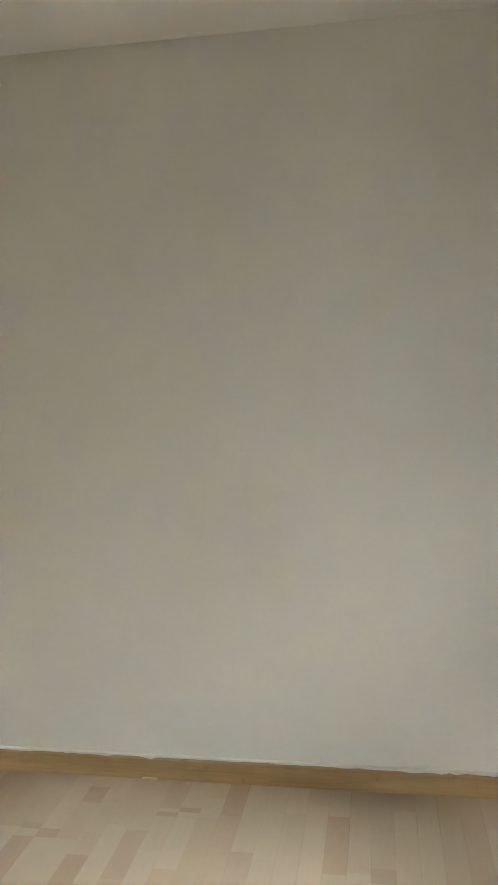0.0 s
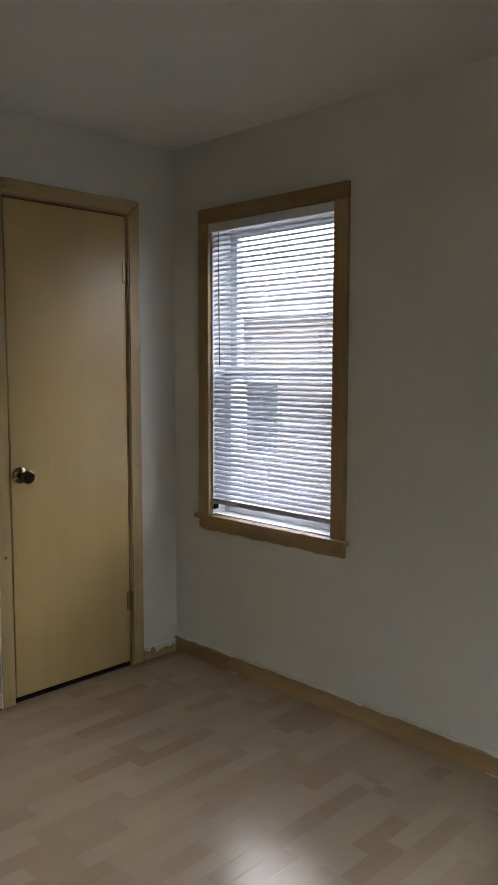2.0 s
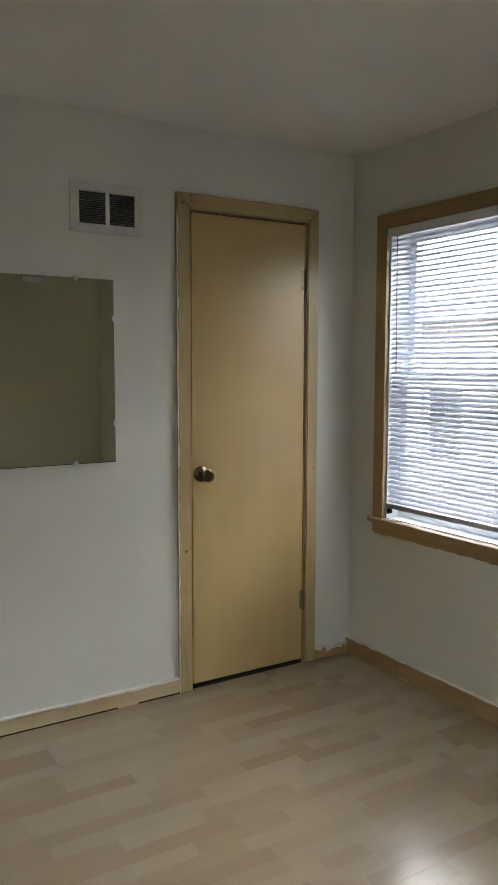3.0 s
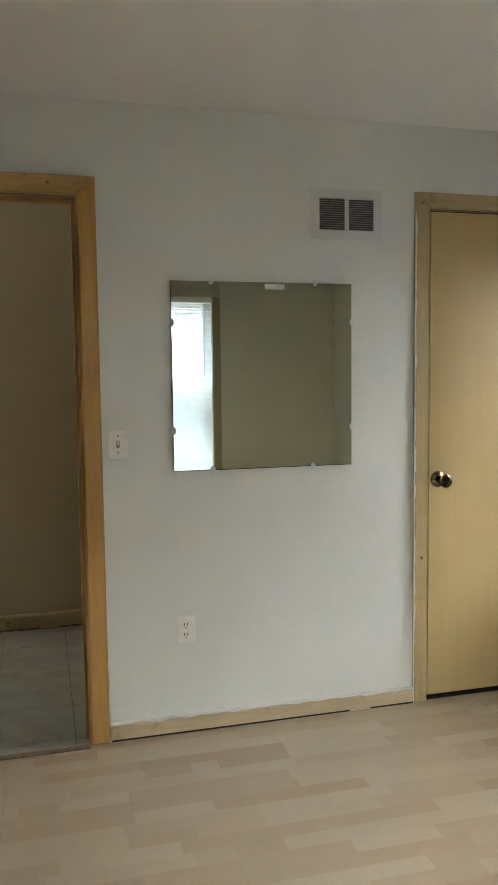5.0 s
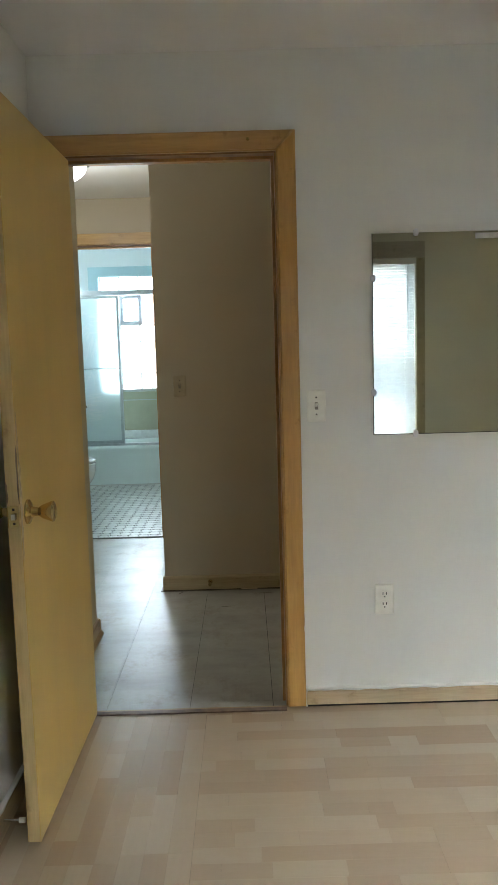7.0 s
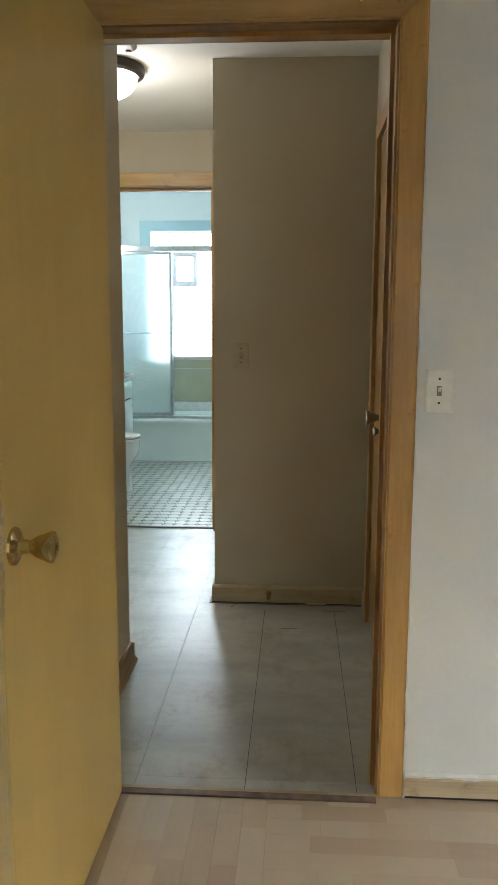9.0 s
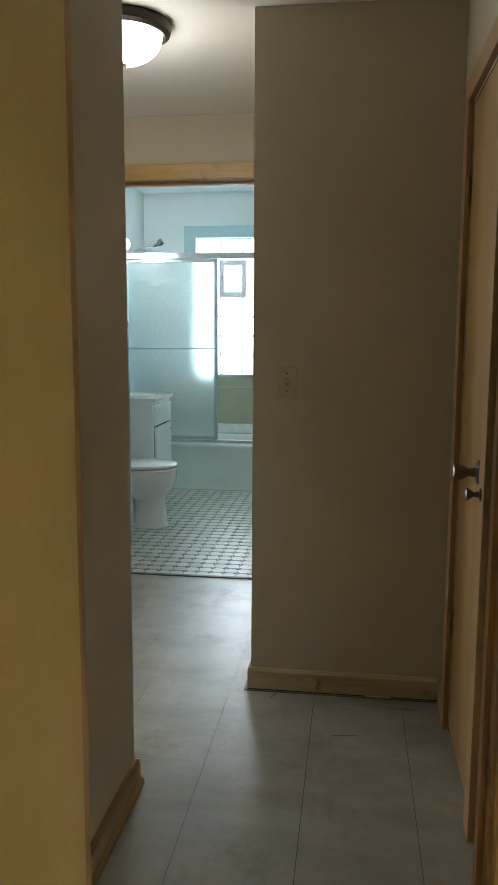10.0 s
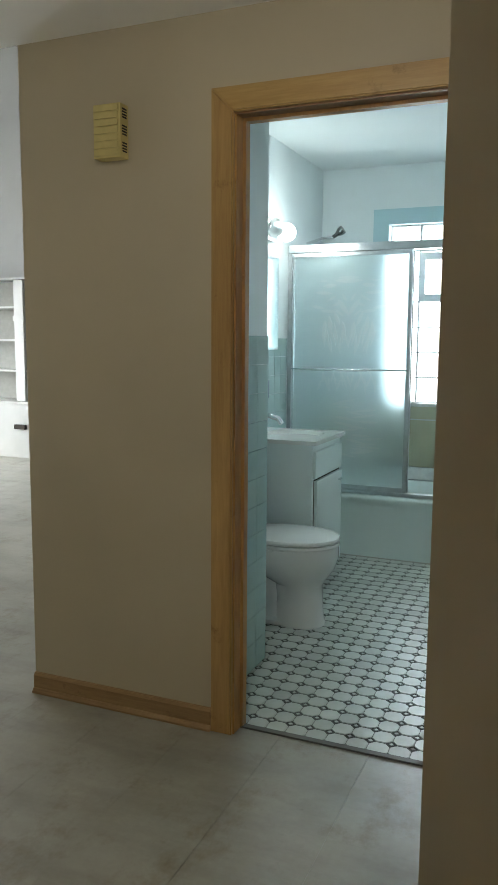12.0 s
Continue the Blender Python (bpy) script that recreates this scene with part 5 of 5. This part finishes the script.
def stave_mesh(seed, n_len=4, L=1.2, W=0.195):
    rnd = random.Random(seed)
    bm = bmesh.new()
    for r in range(3):
        y0 = r * W / 3
        cuts = [0] + sorted(rnd.uniform(0.12, L - 0.12) for _ in range(n_len - 1)) + [L]
        cuts = [c for i, c in enumerate(cuts) if i in (0, len(cuts) - 1) or c - cuts[i - 1] > 0.1]
        for a, b in zip(cuts, cuts[1:]):
            box(bm, a + 0.0002, b - 0.0002, y0 + 0.0002, y0 + W / 3 - 0.0002, -0.008, 0.0)
    return mesh_of("plank", bm, LAM)


variants = [stave_mesh(40 + k) for k in range(8)]
rnd = random.Random(5)
XS = -0.27


def plank(m, L, k):
    ob = new("plank", variants[k % 8])
    ob.parent = floor
    ob.matrix_basis = m @ Matrix.Diagonal((L / 1.2, 1, 1, 1))


y, row = -0.001, 0
while y > YB + 0.02:
    y2 = y - 0.195
    x = XS + 0.0001
    first = rnd.uniform(0.3, 1.2)
    while x < XR - 0.01:
        L = first if x < XS + 0.01 else 1.2
        L = min(L, XR - x)
        plank(pose(x, y2 + 0.0005, 0), L - 0.0003, rnd.randrange(8))
        x += L
    y = y2
    row += 1
x = XS - 0.0002
while x > XL:
    yy = -0.001
    first = rnd.uniform(0.4, 1.2)
    while yy > YB + 0.01:
        L = min(first if yy > -0.01 else 1.2, yy - YB)
        plank(pose(x, yy - L, 0, 0, 0, 90), L - 0.0003, rnd.randrange(8))
        yy -= L
    x -= 0.1952

bm = bmesh.new()
box(bm, 0.0, 0.3152, 0.0, 0.4518, -0.0035, 0.0)
tme = mesh_of("vinyl_tile", bm, HVINYL)
ix = 0
x = -0.019 - 0.3175 * 13
while x < XRH:
    yy = 0.045 - 0.452
    while yy < YBW + 0.07:
        if yy < -0.01 and x > -1.0:
            t = new("vinyl_tile", tme)
            t.parent = hfloor
            t.matrix_basis = pose(x, -0.002, 0) @ Matrix.Diagonal((1, 0.046 / 0.4513, 1, 1))
        if yy > -0.01 and (yy + 0.45 > 0.7 or x > -1.0):
            t = new("vinyl_tile", tme)
            t.parent = hfloor
            t.matrix_basis = pose(x, yy, 0) @ Matrix.Diagonal((1.0 if yy < 1.3 else 1.0045, min(1.0, (YBB - 0.002 - yy) / 0.452), 1, 1))
        yy += 0.452
    x += 0.3175

rs = random.Random(12)
SCUFF = plain("black_scuff", (0.13, 0.115, 0.09), 0.6, 0, 0.4, 80)
for sx, sy, sl, sw, sa in ((-0.27, 1.17, 0.10, 0.006, 8), (-0.08, 1.39, 0.12, 0.005, 3), (-0.50, 1.41, 0.05, 0.006, 60)):
    n = 7
    up = [(sl * (k / n), sw * math.sin(math.pi * k / n) * rs.uniform(0.4, 1.0)) for k in range(1, n)]
    dn = [(u, -v * rs.uniform(0.4, 1.0)) for u, v in reversed(up)]
    bm = bmesh.new()
    prism(bm, [(0, 0)] + up + [(sl, 0)] + dn, pose(sx, sy, 0.0002, 0, 0, sa), 0.0004)
    part("scuff_mark", bm, SCUFF, hfloor, "black scuff mark")
# Narrow dark strips where the block wall meets the hall floor.
boxes("dark_foot_line", [(XH - 0.016, XRH - 0.02, YH - 0.024, YH - 0.0145, 0.0002, 0.003), (XH - 0.024, XH - 0.0125, YH - 0.024, YH + 0.06, 0.0002, 0.004)], SCUFF, hfloor, "dark line along the foot of the wall")

PX, PY = 0.074, 0.082
g_ = 0.0036
h2 = PY / 2 - g_
hx, cx2, cy2 = PX / 2 - 0.0007, 0.019, 0.018
octo = [(hx, -h2 + cy2), (hx, h2 - cy2), (hx - cx2, h2), (-hx + cx2, h2), (-hx, h2 - cy2), (-hx, -h2 + cy2), (-hx + cx2, -h2), (hx - cx2, -h2)]


def tile_in(bm, pts, cx_, cy_, r_=0.0):
    m = Matrix.Translation((cx_, cy_, 0))
    lo = [bm.verts.new(m @ Vector((a, b, -0.001))) for a, b in pts]
    hi = [bm.verts.new(m @ Vector((a * 0.95, b * 0.95, 0.001))) for a, b in pts]
    bm.faces.new(hi)
    for i in range(len(pts)):
        j = (i + 1) % len(pts)
        bm.faces.new((lo[i], lo[j], hi[j], hi[i]))


cells = [(BX0 + 0.03 + i * PX, YBB + 0.03 + j * PY) for i in range(22) for j in range(34)]
cells = [c for c in cells if c[0] < BX1 - 0.01 and c[1] < TUBY - 0.01 and not (c[0] < -1.64 and c[1] < 3.37)]
cells.sort(key=lambda c: c[1] - 0.25 * c[0])
bm = bmesh.new()
tile_in(bm, octo, 0, 0)
ome = mesh_of("floor_tile", bm, FTILE)
near_cells = [c for c in cells if c[0] > -1.62][:290]
seen = set(near_cells)
for c in near_cells:
    t = new("floor_tile", ome)
    t.parent = bfloor
    t.location = (c[0], c[1], 0)
bm = bmesh.new()
for c in cells:
    if c not in seen:
        tile_in(bm, octo, *c)
part("floor_tiles", bm, FTILE, bfloor, kind="stuff")
q = 0.0095
bm = bmesh.new()
tile_in(bm, [(q, 0), (0, q * 0.9), (-q, 0), (0, -q * 0.9)], 0, 0)
dme = mesh_of("tile_dot", bm, FTILE)
for c in near_cells:
    t = new("tile_dot", dme)
    t.parent = bfloor
    t.location = (c[0] + PX / 2, c[1] + PY / 2, 0)
bm = bmesh.new()
for c in cells:
    if c not in seen:
        tile_in(bm, [(q, 0), (0, q * 0.9), (-q, 0), (0, -q * 0.9)], c[0] + PX / 2, c[1] + PY / 2)
part("tile_dots", bm, FTILE, bfloor, kind="stuff")

# aqua wall tiles on the stub wall and the west wall
bm = bmesh.new()
box(bm, 0, 0.006, 0.001, 0.107, 0.001, 0.107)
wme = mesh_of("wall_tile", bm, WTILE)


def wall_tiles(parent, x, y0, y1, z1, side=1):
    ny, nz = int((y1 - y0) / 0.108), int(z1 / 0.108)
    sy, sz = (y1 - y0) / ny / 0.108, z1 / nz / 0.108
    for i in range(ny):
        for j in range(nz):
            t = new("wall_tile", wme)
            t.parent = parent
            t.matrix_basis = pose(x, y0 + i * 0.108 * sy, j * 0.108 * sz + 0.002) @ Matrix.Diagonal((1, sy, sz, 1))


wall_tiles(bpy.data.objects["wall_bathroom_stub"], -1.60, YBB + 0.012, 3.40, 1.40)
wall_tiles(bpy.data.objects["wall_bathroom_west"], BX0, 3.42, TUBY, 1.40)
